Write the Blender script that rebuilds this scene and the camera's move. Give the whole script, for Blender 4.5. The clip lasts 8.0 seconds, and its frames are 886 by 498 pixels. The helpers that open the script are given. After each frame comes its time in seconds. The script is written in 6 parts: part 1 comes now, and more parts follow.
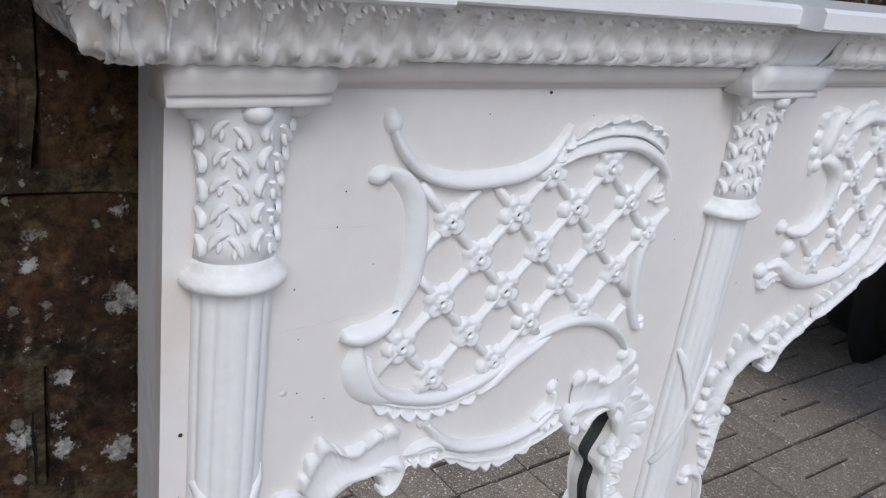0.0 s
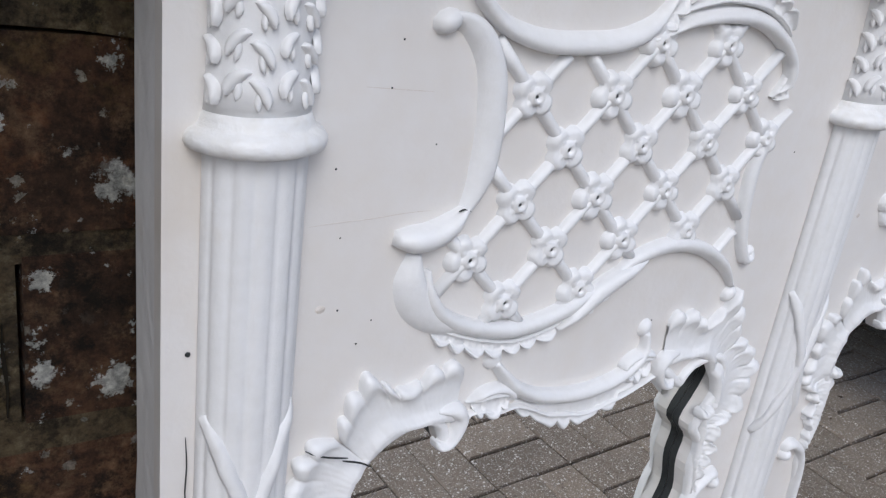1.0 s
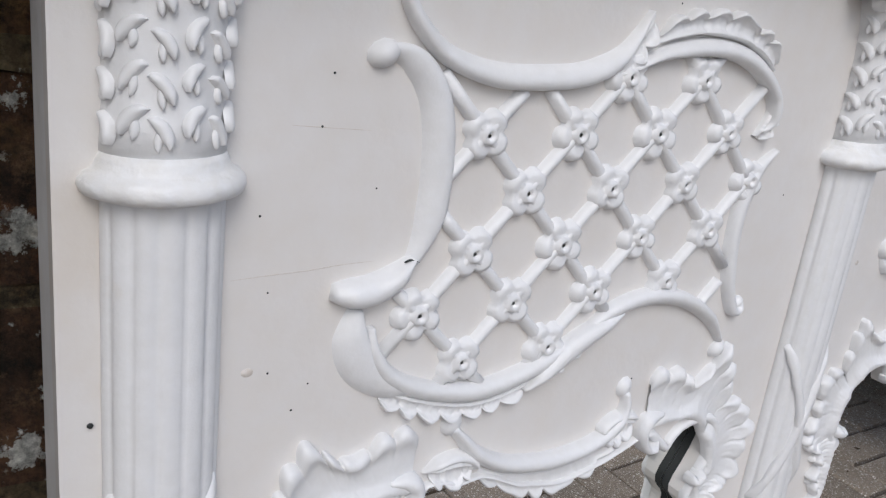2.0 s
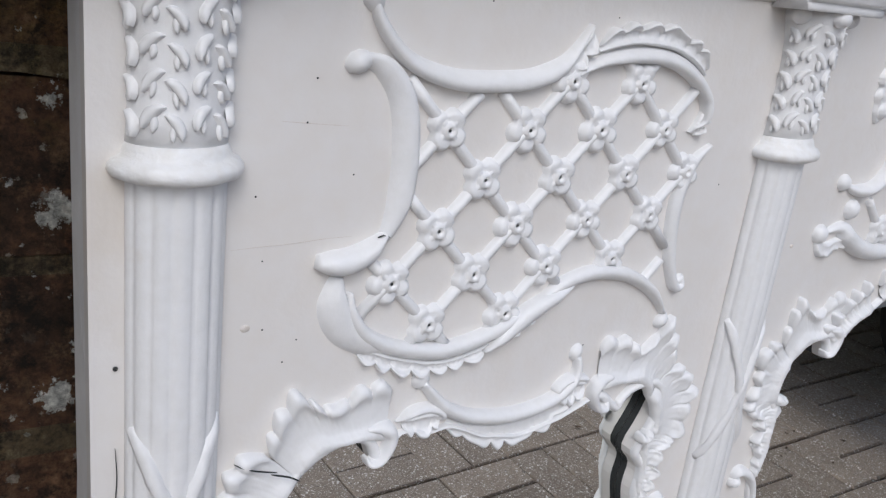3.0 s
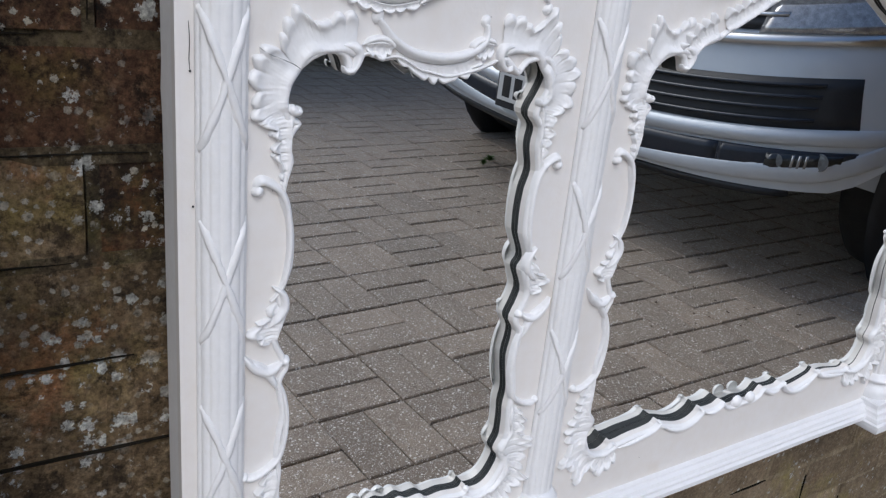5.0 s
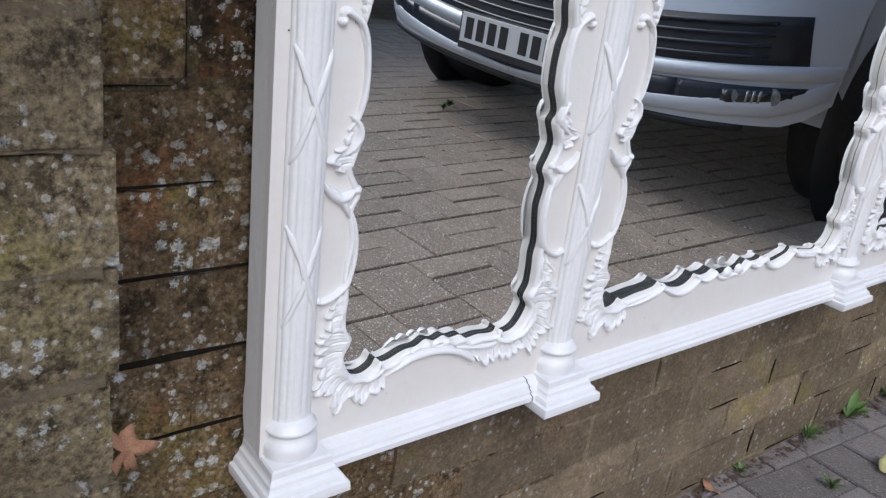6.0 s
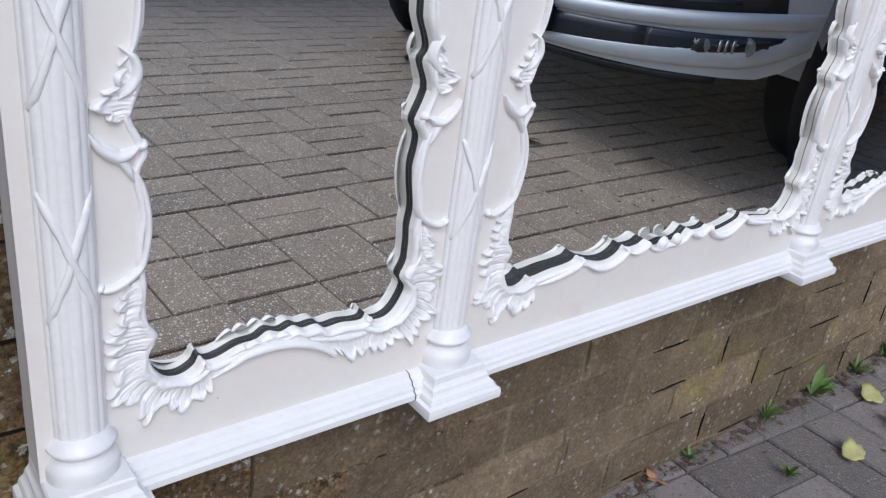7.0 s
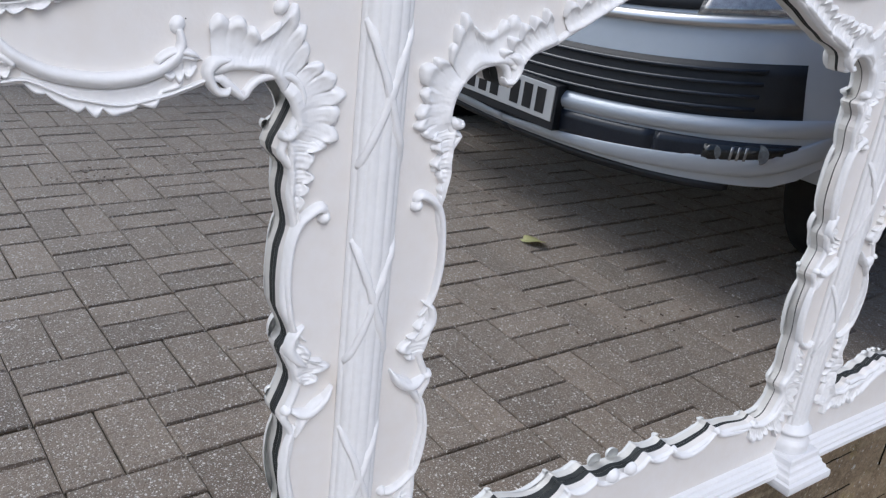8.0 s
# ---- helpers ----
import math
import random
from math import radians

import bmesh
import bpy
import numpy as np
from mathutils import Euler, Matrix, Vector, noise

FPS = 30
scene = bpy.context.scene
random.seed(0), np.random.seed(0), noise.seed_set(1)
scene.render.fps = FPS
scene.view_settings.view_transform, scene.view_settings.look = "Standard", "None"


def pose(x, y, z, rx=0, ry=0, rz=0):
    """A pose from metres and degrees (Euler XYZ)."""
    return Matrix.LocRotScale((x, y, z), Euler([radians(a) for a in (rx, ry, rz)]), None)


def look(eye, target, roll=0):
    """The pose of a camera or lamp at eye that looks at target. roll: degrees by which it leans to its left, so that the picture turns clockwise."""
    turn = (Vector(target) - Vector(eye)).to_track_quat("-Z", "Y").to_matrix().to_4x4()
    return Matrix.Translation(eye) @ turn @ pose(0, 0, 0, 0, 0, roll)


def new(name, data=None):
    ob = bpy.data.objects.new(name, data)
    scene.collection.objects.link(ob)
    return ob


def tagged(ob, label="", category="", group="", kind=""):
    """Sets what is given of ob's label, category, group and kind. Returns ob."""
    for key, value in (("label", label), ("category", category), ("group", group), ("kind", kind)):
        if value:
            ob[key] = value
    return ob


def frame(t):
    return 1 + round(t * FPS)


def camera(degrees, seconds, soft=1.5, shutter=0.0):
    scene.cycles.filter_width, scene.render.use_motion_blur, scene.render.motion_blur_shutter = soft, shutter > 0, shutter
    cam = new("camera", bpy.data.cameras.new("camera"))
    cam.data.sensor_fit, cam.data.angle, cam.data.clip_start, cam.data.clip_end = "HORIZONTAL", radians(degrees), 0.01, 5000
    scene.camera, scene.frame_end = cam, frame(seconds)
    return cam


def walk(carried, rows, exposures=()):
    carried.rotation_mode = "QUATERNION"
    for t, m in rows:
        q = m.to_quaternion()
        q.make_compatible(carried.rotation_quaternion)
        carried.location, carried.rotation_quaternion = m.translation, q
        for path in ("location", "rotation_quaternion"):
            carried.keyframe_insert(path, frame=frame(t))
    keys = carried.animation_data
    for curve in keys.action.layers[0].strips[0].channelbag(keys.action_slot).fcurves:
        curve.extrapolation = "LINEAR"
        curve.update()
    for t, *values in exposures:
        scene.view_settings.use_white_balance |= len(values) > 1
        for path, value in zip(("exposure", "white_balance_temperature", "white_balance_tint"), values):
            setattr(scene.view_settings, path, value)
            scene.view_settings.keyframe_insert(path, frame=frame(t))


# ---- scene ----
cam = camera(56.4, 8.0, soft=1.3)
PATH = [
    (0, (0.0468, -0.2943, 1.1284), (0.6068, 0.4502, 0.7649), 7.5),
    (0.5, (0.0603, -0.2642, 1.0868), (0.6149, 0.4875, 0.7297), 7.3),
    (1, (0.0738, -0.2382, 1.0546), (0.6029, 0.5279, 0.6895), 7.1),
    (1.5, (0.0811, -0.2257, 1.0088), (0.5932, 0.5585, 0.6582), 6.7),
    (2, (0.1082, -0.2267, 1.0483), (0.6316, 0.5662, 0.7364), 6.3),
    (2.2, (0.1050, -0.2371, 1.0598), (0.6321, 0.5570, 0.7572), 6.2),
    (3.3, (0.0809, -0.2930, 1.0529), (0.5973, 0.4968, 0.7262), 6.4),
    (3.5, (0.0724, -0.3089, 1.0224), (0.5857, 0.4783, 0.6824), 6.3),
    (4, (0.0720, -0.3765, 0.9864), (0.5833, 0.4091, 0.6358), 5.9),
    (4.2, (0.0685, -0.4031, 0.9777), (0.5865, 0.3821, 0.6374), 5.6),
    (5.3, (-0.0468, -0.5502, 0.9214), (0.4766, 0.2222, 0.5615), 4.7),
    (5.4, (-0.0634, -0.5606, 0.9131), (0.4721, 0.2015, 0.5491), 5.0),
    (5.5, (-0.0801, -0.5678, 0.9027), (0.4688, 0.1835, 0.5363), 5.3),
    (6, (-0.1290, -0.5460, 0.8559), (0.4451, 0.1796, 0.4764), 6.4),
    (6.5, (-0.0915, -0.5210, 0.8195), (0.4843, 0.1867, 0.4102), 6.9),
    (7, (0.0499, -0.4971, 0.8195), (0.6245, 0.2020, 0.3940), 6.9),
    (7.1, (0.0832, -0.4878, 0.8237), (0.6574, 0.2110, 0.3970), 7.0),
    (7.5, (0.1778, -0.4649, 0.8611), (0.7453, 0.2416, 0.4381), 6.7),
    (7.6, (0.1945, -0.4576, 0.8746), (0.7581, 0.2530, 0.4536), 6.6),
    (7.7, (0.2049, -0.4555, 0.8923), (0.7617, 0.2652, 0.4795), 6.5),
    (8, (0.2278, -0.4295, 0.9526), (0.7715, 0.3203, 0.5755), 5.8),
]
EXPOSURES = [(0.0, -0.20, 5680, 9), (1.5, -0.24, 5690, 9), (2.0, -0.27, 5850, 9), (3.5, -0.24, 5720, 9), (5.0, -0.20, 5650, 9), (6.5, 0.0, 5600, 10), (8.0, -0.12, 5600, 10)]
# the mirror leans 1.7 degrees sideways; the camera's rows are given in its own upright plane
TILT = pose(0, 0, 0, 0, -1.7, 0)
walk(cam, [(t, TILT @ look(eye, target, roll)) for t, eye, target, roll in PATH], EXPOSURES)

# ---- world and sun: overcast daylight ----
world = bpy.data.worlds.new("world")
scene.world = world
world.use_nodes = True
wn = world.node_tree
sky = wn.nodes.new("ShaderNodeTexSky")
sky.sky_type = 'NISHITA'
sky.sun_disc = False
sky.sun_elevation = radians(43)
sky.sun_rotation = radians(201)
sky.air_density, sky.dust_density, sky.ozone_density = 1.0, 4.0, 1.5
wn.links.new(sky.outputs[0], wn.nodes["Background"].inputs[0])
wn.nodes["Background"].inputs[1].default_value = 0.15
sun_data = bpy.data.lights.new("sun", 'SUN')
sun_data.energy, sun_data.angle, sun_data.color = 0.9, radians(32), (1.0, 0.985, 0.96)
sun = new("sun", sun_data)
sun.matrix_world = look((-1.0, -4.2, 4.9), (0.6, 0.0, 0.4))


# the drive rises a little away from the wall
def ground_z(x, y):
    return 0.0334 + 0.0068 * x - 0.0321 * y


def on_ground(x, y, z=0.0, yaw=0.0):
    """The pose of a thing that stands on the sloping drive."""
    return Matrix.Translation((x, y, ground_z(x, y) + z)) @ pose(0, 0, 0, -1.84, -0.39, 0) @ pose(0, 0, 0, 0, 0, yaw)


# ---- materials ----


def material(name, base, rough=0.5, metal=0.0, second=None, scale=20.0, amount=0.5, bump=0.0, bump_scale=120.0, deep=0.004, random_value=0.0, specular=0.5, coat=0.0):
    """A procedural surface: two colours mixed by noise at two scales, a fine bump and a change from piece to piece."""
    m = bpy.data.materials.new(name)
    m.use_nodes = True
    n, l = m.node_tree.nodes, m.node_tree.links
    b = n["Principled BSDF"]
    b.inputs["Roughness"].default_value, b.inputs["Metallic"].default_value = rough, metal
    b.inputs["Specular IOR Level"].default_value, b.inputs["Coat Weight"].default_value = specular, coat
    co = n.new("ShaderNodeTexCoord")
    source = co.outputs["Object"]
    if random_value:
        info = n.new("ShaderNodeObjectInfo")
        shift = n.new("ShaderNodeVectorMath")
        shift.operation = 'ADD'
        l.new(source, shift.inputs[0])
        grow = n.new("ShaderNodeVectorMath")
        grow.operation = 'SCALE'
        grow.inputs[0].default_value = (17.0, 31.0, 23.0)
        l.new(info.outputs["Random"], grow.inputs[3])
        l.new(grow.outputs[0], shift.inputs[1])
        source = shift.outputs[0]
    big, small = n.new("ShaderNodeTexNoise"), n.new("ShaderNodeTexNoise")
    big.inputs["Scale"].default_value, small.inputs["Scale"].default_value = scale, scale * 9
    big.inputs["Detail"].default_value = small.inputs["Detail"].default_value = 6
    l.new(source, big.inputs["Vector"]), l.new(source, small.inputs["Vector"])
    both = n.new("ShaderNodeMath")
    both.operation = 'ADD'
    l.new(big.outputs[0], both.inputs[0]), l.new(small.outputs[0], both.inputs[1])
    ramp = n.new("ShaderNodeMapRange")
    ramp.inputs[1].default_value, ramp.inputs[2].default_value = 0.75, 1.25
    ramp.inputs[3].default_value, ramp.inputs[4].default_value = 0.0, amount
    l.new(both.outputs[0], ramp.inputs[0])
    mix = n.new("ShaderNodeMix")
    mix.data_type = 'RGBA'
    second = second or tuple(c * 0.75 for c in base)
    mix.inputs[6].default_value, mix.inputs[7].default_value = (*base, 1), (*second, 1)
    l.new(ramp.outputs[0], mix.inputs[0])
    colour = mix.outputs[2]
    if random_value:
        hsv = n.new("ShaderNodeHueSaturation")
        value = n.new("ShaderNodeMapRange")
        value.inputs[3].default_value, value.inputs[4].default_value = 1 - random_value, 1 + random_value
        l.new(info.outputs["Random"], value.inputs[0])
        l.new(value.outputs[0], hsv.inputs["Value"])
        l.new(colour, hsv.inputs["Color"])
        colour = hsv.outputs[0]
    l.new(colour, b.inputs["Base Color"])
    if bump:
        fine = n.new("ShaderNodeTexNoise")
        fine.inputs["Scale"].default_value, fine.inputs["Detail"].default_value = bump_scale, 5
        l.new(source, fine.inputs["Vector"])
        bm = n.new("ShaderNodeBump")
        bm.inputs["Strength"].default_value, bm.inputs["Distance"].default_value = min(1.0, bump), deep
        l.new(fine.outputs[0], bm.inputs["Height"])
        l.new(bm.outputs[0], b.inputs["Normal"])
    return m


def spots(m, colour, scale, low, high, detail=3.0, keep=0.0, shape='noise'):
    """Lays blotches of another colour over a material: lichen, moss, grit or chips."""
    n, l = m.node_tree.nodes, m.node_tree.links
    b = n["Principled BSDF"]
    before = b.inputs["Base Color"].links[0].from_socket
    co = n.new("ShaderNodeTexCoord")
    geo = n.new("ShaderNodeNewGeometry")
    if shape == 'noise':
        tex = n.new("ShaderNodeTexNoise")
        tex.inputs["Detail"].default_value = detail
        out = tex.outputs[0]
    else:
        tex = n.new("ShaderNodeTexVoronoi")
        tex.inputs["Randomness"].default_value = 1.0
        out = tex.outputs["Distance"]
    tex.inputs["Scale"].default_value = scale
    l.new(geo.outputs["Position"], tex.inputs["Vector"])
    if shape != 'noise':
        warp = n.new("ShaderNodeTexNoise")
        warp.inputs["Scale"].default_value = scale * 2.5
        warp.inputs["Detail"].default_value = 4
        l.new(geo.outputs["Position"], warp.inputs["Vector"])
        keepers = n.new("ShaderNodeTexNoise")
        keepers.inputs["Scale"].default_value = scale * 0.35
        l.new(geo.outputs["Position"], keepers.inputs["Vector"])
        a = n.new("ShaderNodeMath")
        a.operation = 'MULTIPLY_ADD'
        a.inputs[1].default_value = 0.55
        l.new(warp.outputs[0], a.inputs[0]), l.new(out, a.inputs[2])
        c = n.new("ShaderNodeMath")
        c.operation = 'MULTIPLY_ADD'
        c.inputs[1].default_value = keep
        l.new(keepers.outputs[0], c.inputs[0]), l.new(a.outputs[0], c.inputs[2])
        out = c.outputs[0]
    step = n.new("ShaderNodeMapRange")
    step.inputs[1].default_value, step.inputs[2].default_value = low, high
    l.new(out, step.inputs[0])
    mix = n.new("ShaderNodeMix")
    mix.data_type = 'RGBA'
    l.new(step.outputs[0], mix.inputs[0])
    l.new(before, mix.inputs[6])
    mix.inputs[7].default_value = (*colour, 1)
    l.new(mix.outputs[2], b.inputs["Base Color"])
    return m


CREAM = spots(material("cream_paint", (0.715, 0.695, 0.672), 0.42, second=(0.685, 0.65, 0.605), scale=9, amount=0.8, bump=0.06, bump_scale=260), (0.60, 0.53, 0.44), 13, 0.64, 0.90, 8)
WHITE = spots(material("white_paint", (0.764, 0.762, 0.760), 0.42, second=(0.705, 0.70, 0.685), scale=25, amount=0.7, bump=0.22, bump_scale=110), (0.66, 0.60, 0.50), 22, 0.68, 0.84, 7)
TRIM = material("white_trim_paint", (0.755, 0.755, 0.76), 0.38, second=(0.70, 0.695, 0.69), scale=18, amount=0.6, bump=0.08, bump_scale=220)
WORN = spots(spots(material("worn_white_paint", (0.82, 0.82, 0.815), 0.45, second=(0.74, 0.725, 0.69), scale=30, amount=0.9, bump=0.35, bump_scale=140), (0.60, 0.54, 0.42), 26, 0.60, 0.78, 8), (0.27, 0.225, 0.16), 48, 0.705, 0.72, 5)
PUTTY = material("brown_putty", (0.55, 0.49, 0.42), 0.6, second=(0.68, 0.64, 0.60), scale=400, amount=1.0)
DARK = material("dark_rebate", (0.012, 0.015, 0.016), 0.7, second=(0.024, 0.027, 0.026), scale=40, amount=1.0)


def masonry(name, dark, mid, light, moss, rust, lichen=0.46, rough_tone=(0.30, 1.65), stain=0.9):
    """Old brick under dirt: grain at several scales, moss, rust, grey lichen and pale specks, all in world space."""
    m = bpy.data.materials.new(name)
    m.use_nodes = True
    n, l = m.node_tree.nodes, m.node_tree.links
    b = n["Principled BSDF"]
    b.inputs["Roughness"].default_value, b.inputs["Specular IOR Level"].default_value = 0.88, 0.25
    geo = n.new("ShaderNodeNewGeometry")
    info = n.new("ShaderNodeObjectInfo")

    def tex(scale, detail=8.0, rough=0.65, offset=0.0):
        t = n.new("ShaderNodeTexNoise")
        t.inputs["Scale"].default_value, t.inputs["Detail"].default_value, t.inputs["Roughness"].default_value = scale, detail, rough
        add = n.new("ShaderNodeVectorMath")
        add.operation = 'ADD'
        add.inputs[1].default_value = (offset, offset * 1.7, offset * 0.6)
        l.new(geo.outputs["Position"], add.inputs[0])
        l.new(add.outputs[0], t.inputs["Vector"])
        return t.outputs[0]

    def step(value, low, high, to=1.0):
        r = n.new("ShaderNodeMapRange")
        r.inputs[1].default_value, r.inputs[2].default_value, r.inputs[4].default_value = low, high, to
        l.new(value, r.inputs[0])
        return r.outputs[0]

    def maths(op, a, c):
        q = n.new("ShaderNodeMath")
        q.operation = op
        for i, v in enumerate((a, c)):
            if isinstance(v, float):
                q.inputs[i].default_value = v
            else:
                l.new(v, q.inputs[i])
        return q.outputs[0]

    def mix(f, a, c):
        q = n.new("ShaderNodeMix")
        q.data_type = 'RGBA'
        l.new(f, q.inputs[0])
        for i, v in ((6, a), (7, c)):
            if isinstance(v, tuple):
                q.inputs[i].default_value = (*v, 1)
            else:
                l.new(v, q.inputs[i])
        return q.outputs[2]

    grain = tex(55, 12, 0.78)
    colour = mix(step(tex(11, 10, 0.7, 3.0), 0.36, 0.62), dark, mid)
    colour = mix(step(grain, 0.50, 0.72), colour, light)
    colour = mix(step(tex(6, 8, 0.7, 11.0), 0.53, 0.68, 0.75), colour, moss)
    colour = mix(step(tex(8, 8, 0.7, 23.0), 0.58, 0.70, 0.8), colour, rust)
    colour = mix(step(tex(30, 10, 0.8, 31.0), 0.52, 0.60, stain), colour, tuple(c * 0.45 for c in dark))

    def discs(scale, offset, reach, warp):
        """Round lichen discs of many sizes: a disc's radius comes from its own cell, its rim is ragged."""
        t = n.new("ShaderNodeTexVoronoi")
        t.inputs["Scale"].default_value = scale
        add = n.new("ShaderNodeVectorMath")
        add.operation = 'ADD'
        add.inputs[1].default_value = (offset, offset * 0.7, offset * 1.3)
        l.new(geo.outputs["Position"], add.inputs[0]), l.new(add.outputs[0], t.inputs["Vector"])
        split = n.new("ShaderNodeSeparateColor")
        l.new(t.outputs["Color"], split.inputs[0])
        size = maths('MULTIPLY', maths('POWER', split.outputs[0], 2.1), reach)
        ragged = maths('ADD', t.outputs["Distance"], maths('MULTIPLY', maths('SUBTRACT', tex(scale * 4.5, 6, 0.7, offset), 0.5), warp))
        return step(maths('SUBTRACT', size, ragged), 0.0, 0.07)

    cluster = step(tex(5.0, 4, 0.6, 41.0), 0.47, 0.62)
    patch = maths('MULTIPLY', discs(48, 47.0, lichen * 0.82, 1.35), step(cluster, 0.05, 0.5))
    more = maths('MULTIPLY', discs(88, 52.0, lichen, 1.2), step(tex(9, 4, 0.6, 43.0), 0.45, 0.54))
    patch = maths('MAXIMUM', patch, more)
    colour = mix(patch, colour, mix(step(grain, 0.35, 0.62), (0.46, 0.455, 0.40), (0.82, 0.82, 0.77)))
    colour = mix(maths('MULTIPLY', discs(150, 57.0, lichen * 1.0, 0.9), step(tex(7, 4, 0.6, 49.0), 0.36, 0.54)), colour, (0.52, 0.48, 0.39))
    hsv = n.new("ShaderNodeHueSaturation")
    value = n.new("ShaderNodeMapRange")
    value.inputs[3].default_value, value.inputs[4].default_value = 0.78, 1.25
    pores = n.new("ShaderNodeMapRange")
    pores.inputs[1].default_value, pores.inputs[2].default_value, pores.inputs[3].default_value, pores.inputs[4].default_value = 0.34, 0.66, *rough_tone
    l.new(tex(190, 6, 0.75, 71.0), pores.inputs[0])
    l.new(info.outputs["Random"], value.inputs[0]), l.new(maths('MULTIPLY', value.outputs[0], pores.outputs[0]), hsv.inputs["Value"]), l.new(colour, hsv.inputs["Color"])
    l.new(hsv.outputs[0], b.inputs["Base Color"])
    height = maths('ADD', maths('MULTIPLY', grain, 1.0), maths('ADD', maths('MULTIPLY', tex(14, 8, 0.6, 61.0), 1.0), maths('MULTIPLY', patch, 0.10)))
    bump = n.new("ShaderNodeBump")
    bump.inputs["Strength"].default_value, bump.inputs["Distance"].default_value = 1.0, 0.018
    l.new(height, bump.inputs["Height"]), l.new(bump.outputs[0], b.inputs["Normal"])
    return m


BRICK = masonry("weathered_brick", (0.105, 0.072, 0.038), (0.300, 0.205, 0.108), (0.46, 0.34, 0.205), (0.285, 0.220, 0.062), (0.37, 0.17, 0.072), 0.52)
# redder upper brick, with the shade beside the mirror put into its colour
REDBRICK = masonry("shaded_red_brick", (0.028, 0.017, 0.010), (0.140, 0.069, 0.036), (0.27, 0.170, 0.094), (0.19, 0.142, 0.038), (0.29, 0.108, 0.038), 0.46)
MORTAR = masonry("dirty_mortar", (0.19, 0.148, 0.094), (0.370, 0.295, 0.190), (0.48, 0.40, 0.28), (0.32, 0.27, 0.105), (0.36, 0.235, 0.13), 0.34, (0.7, 1.25), 0.3)
STONE = masonry("smooth_washed_brick", (0.25, 0.190, 0.122), (0.395, 0.303, 0.196), (0.50, 0.397, 0.268), (0.49, 0.410, 0.135), (0.42, 0.28, 0.17), 0.36, (0.68, 1.28), 0.26)
PIERBRICK = masonry("mossy_pier_brick", (0.155, 0.120, 0.070), (0.34, 0.270, 0.160), (0.47, 0.39, 0.26), (0.34, 0.295, 0.085), (0.44, 0.24, 0.15), 0.46)
# mossy upper mortar, its colour darkened for the same shade
UPPERMORTAR = masonry("shaded_upper_mortar", (0.042, 0.030, 0.017), (0.160, 0.118, 0.064), (0.30, 0.240, 0.140), (0.24, 0.205, 0.055), (0.22, 0.125, 0.05), 0.42)
# near-black, so the shade deep in open joints is in the colour
CAVITY = material("near_black_cavity", (0.016, 0.013, 0.009), 0.95, second=(0.008, 0.007, 0.005), scale=25, amount=1.0, bump=0.6, specular=0.1)


def concrete(name, base, second, chips, random_value):
    m = material(name, base, 0.66, second=second, scale=9, amount=0.9, bump=0.7, bump_scale=260, random_value=random_value, specular=0.5)
    b = m.node_tree.nodes["Principled BSDF"]
    b.inputs["Sheen Weight"].default_value, b.inputs["Sheen Roughness"].default_value = 0.40, 0.45
    b.inputs["Sheen Tint"].default_value = (1.0, 0.92, 0.78, 1)
    spots(m, tuple(c * 0.45 for c in second), 150, 0.60, 0.72, 6)
    spots(m, chips, 270, 0.62, 0.56, keep=0.16, shape='cells')
    spots(m, chips, 105, 0.70, 0.64, keep=0.42, shape='cells')
    return m


PAVER = concrete("concrete_block", (0.290, 0.226, 0.166), (0.190, 0.144, 0.103), (0.80, 0.75, 0.68), 0.22)
BORDER = concrete("dark_border_block", (0.178, 0.158, 0.157), (0.118, 0.104, 0.103), (0.25, 0.225, 0.215), 0.28)
JOINT = material("joint_sand", (0.115, 0.088, 0.062), 0.95, second=(0.035, 0.032, 0.022), scale=30, amount=1.0, bump=0.8, bump_scale=250)
SILVER = material("silver_car_paint", (0.64, 0.69, 0.74), 0.40, 0.12, second=(0.59, 0.635, 0.68), scale=3, amount=0.6, coat=0.5)
CHROME = material("chrome", (0.70, 0.71, 0.72), 0.28, 1.0, second=(0.7, 0.7, 0.7), scale=5)
BLACK = material("black_plastic", (0.018, 0.02, 0.024), 0.5, second=(0.03, 0.032, 0.036), scale=30, amount=0.7)
GLOSSBLACK = material("dark_blue_black_plastic", (0.018, 0.024, 0.036), 0.25, second=(0.03, 0.036, 0.05), scale=20, amount=0.6)
RUBBER = material("tyre_rubber", (0.02, 0.02, 0.02), 0.8, second=(0.035, 0.033, 0.03), scale=30, amount=0.9)
RIM = material("alloy_rim", (0.4, 0.4, 0.41), 0.3, 0.9, second=(0.3, 0.3, 0.3), scale=10)
PLATE = material("number_plate_white", (0.75, 0.75, 0.72), 0.35, second=(0.68, 0.68, 0.66), scale=20)
INK = material("plate_black", (0.02, 0.02, 0.022), 0.45)
BLUE = material("blue_car_paint", (0.02, 0.035, 0.13), 0.25, 0.3, second=(0.015, 0.025, 0.1), scale=4, coat=0.6)
FOGLENS = material("dim_lamp_glass", (0.26, 0.28, 0.30), 0.12, 0.5, second=(0.12, 0.13, 0.14), scale=60, amount=1.0)
LENS = material("lamp_lens", (0.6, 0.6, 0.6), 0.08, 0.6, second=(0.3, 0.3, 0.3), scale=60, amount=1.0)
WINDOW = material("car_glass", (0.015, 0.02, 0.022), 0.05, specular=0.8)
LEAFGREEN = material("weed_green", (0.12, 0.21, 0.045), 0.55, second=(0.07, 0.13, 0.03), scale=60, amount=0.8)
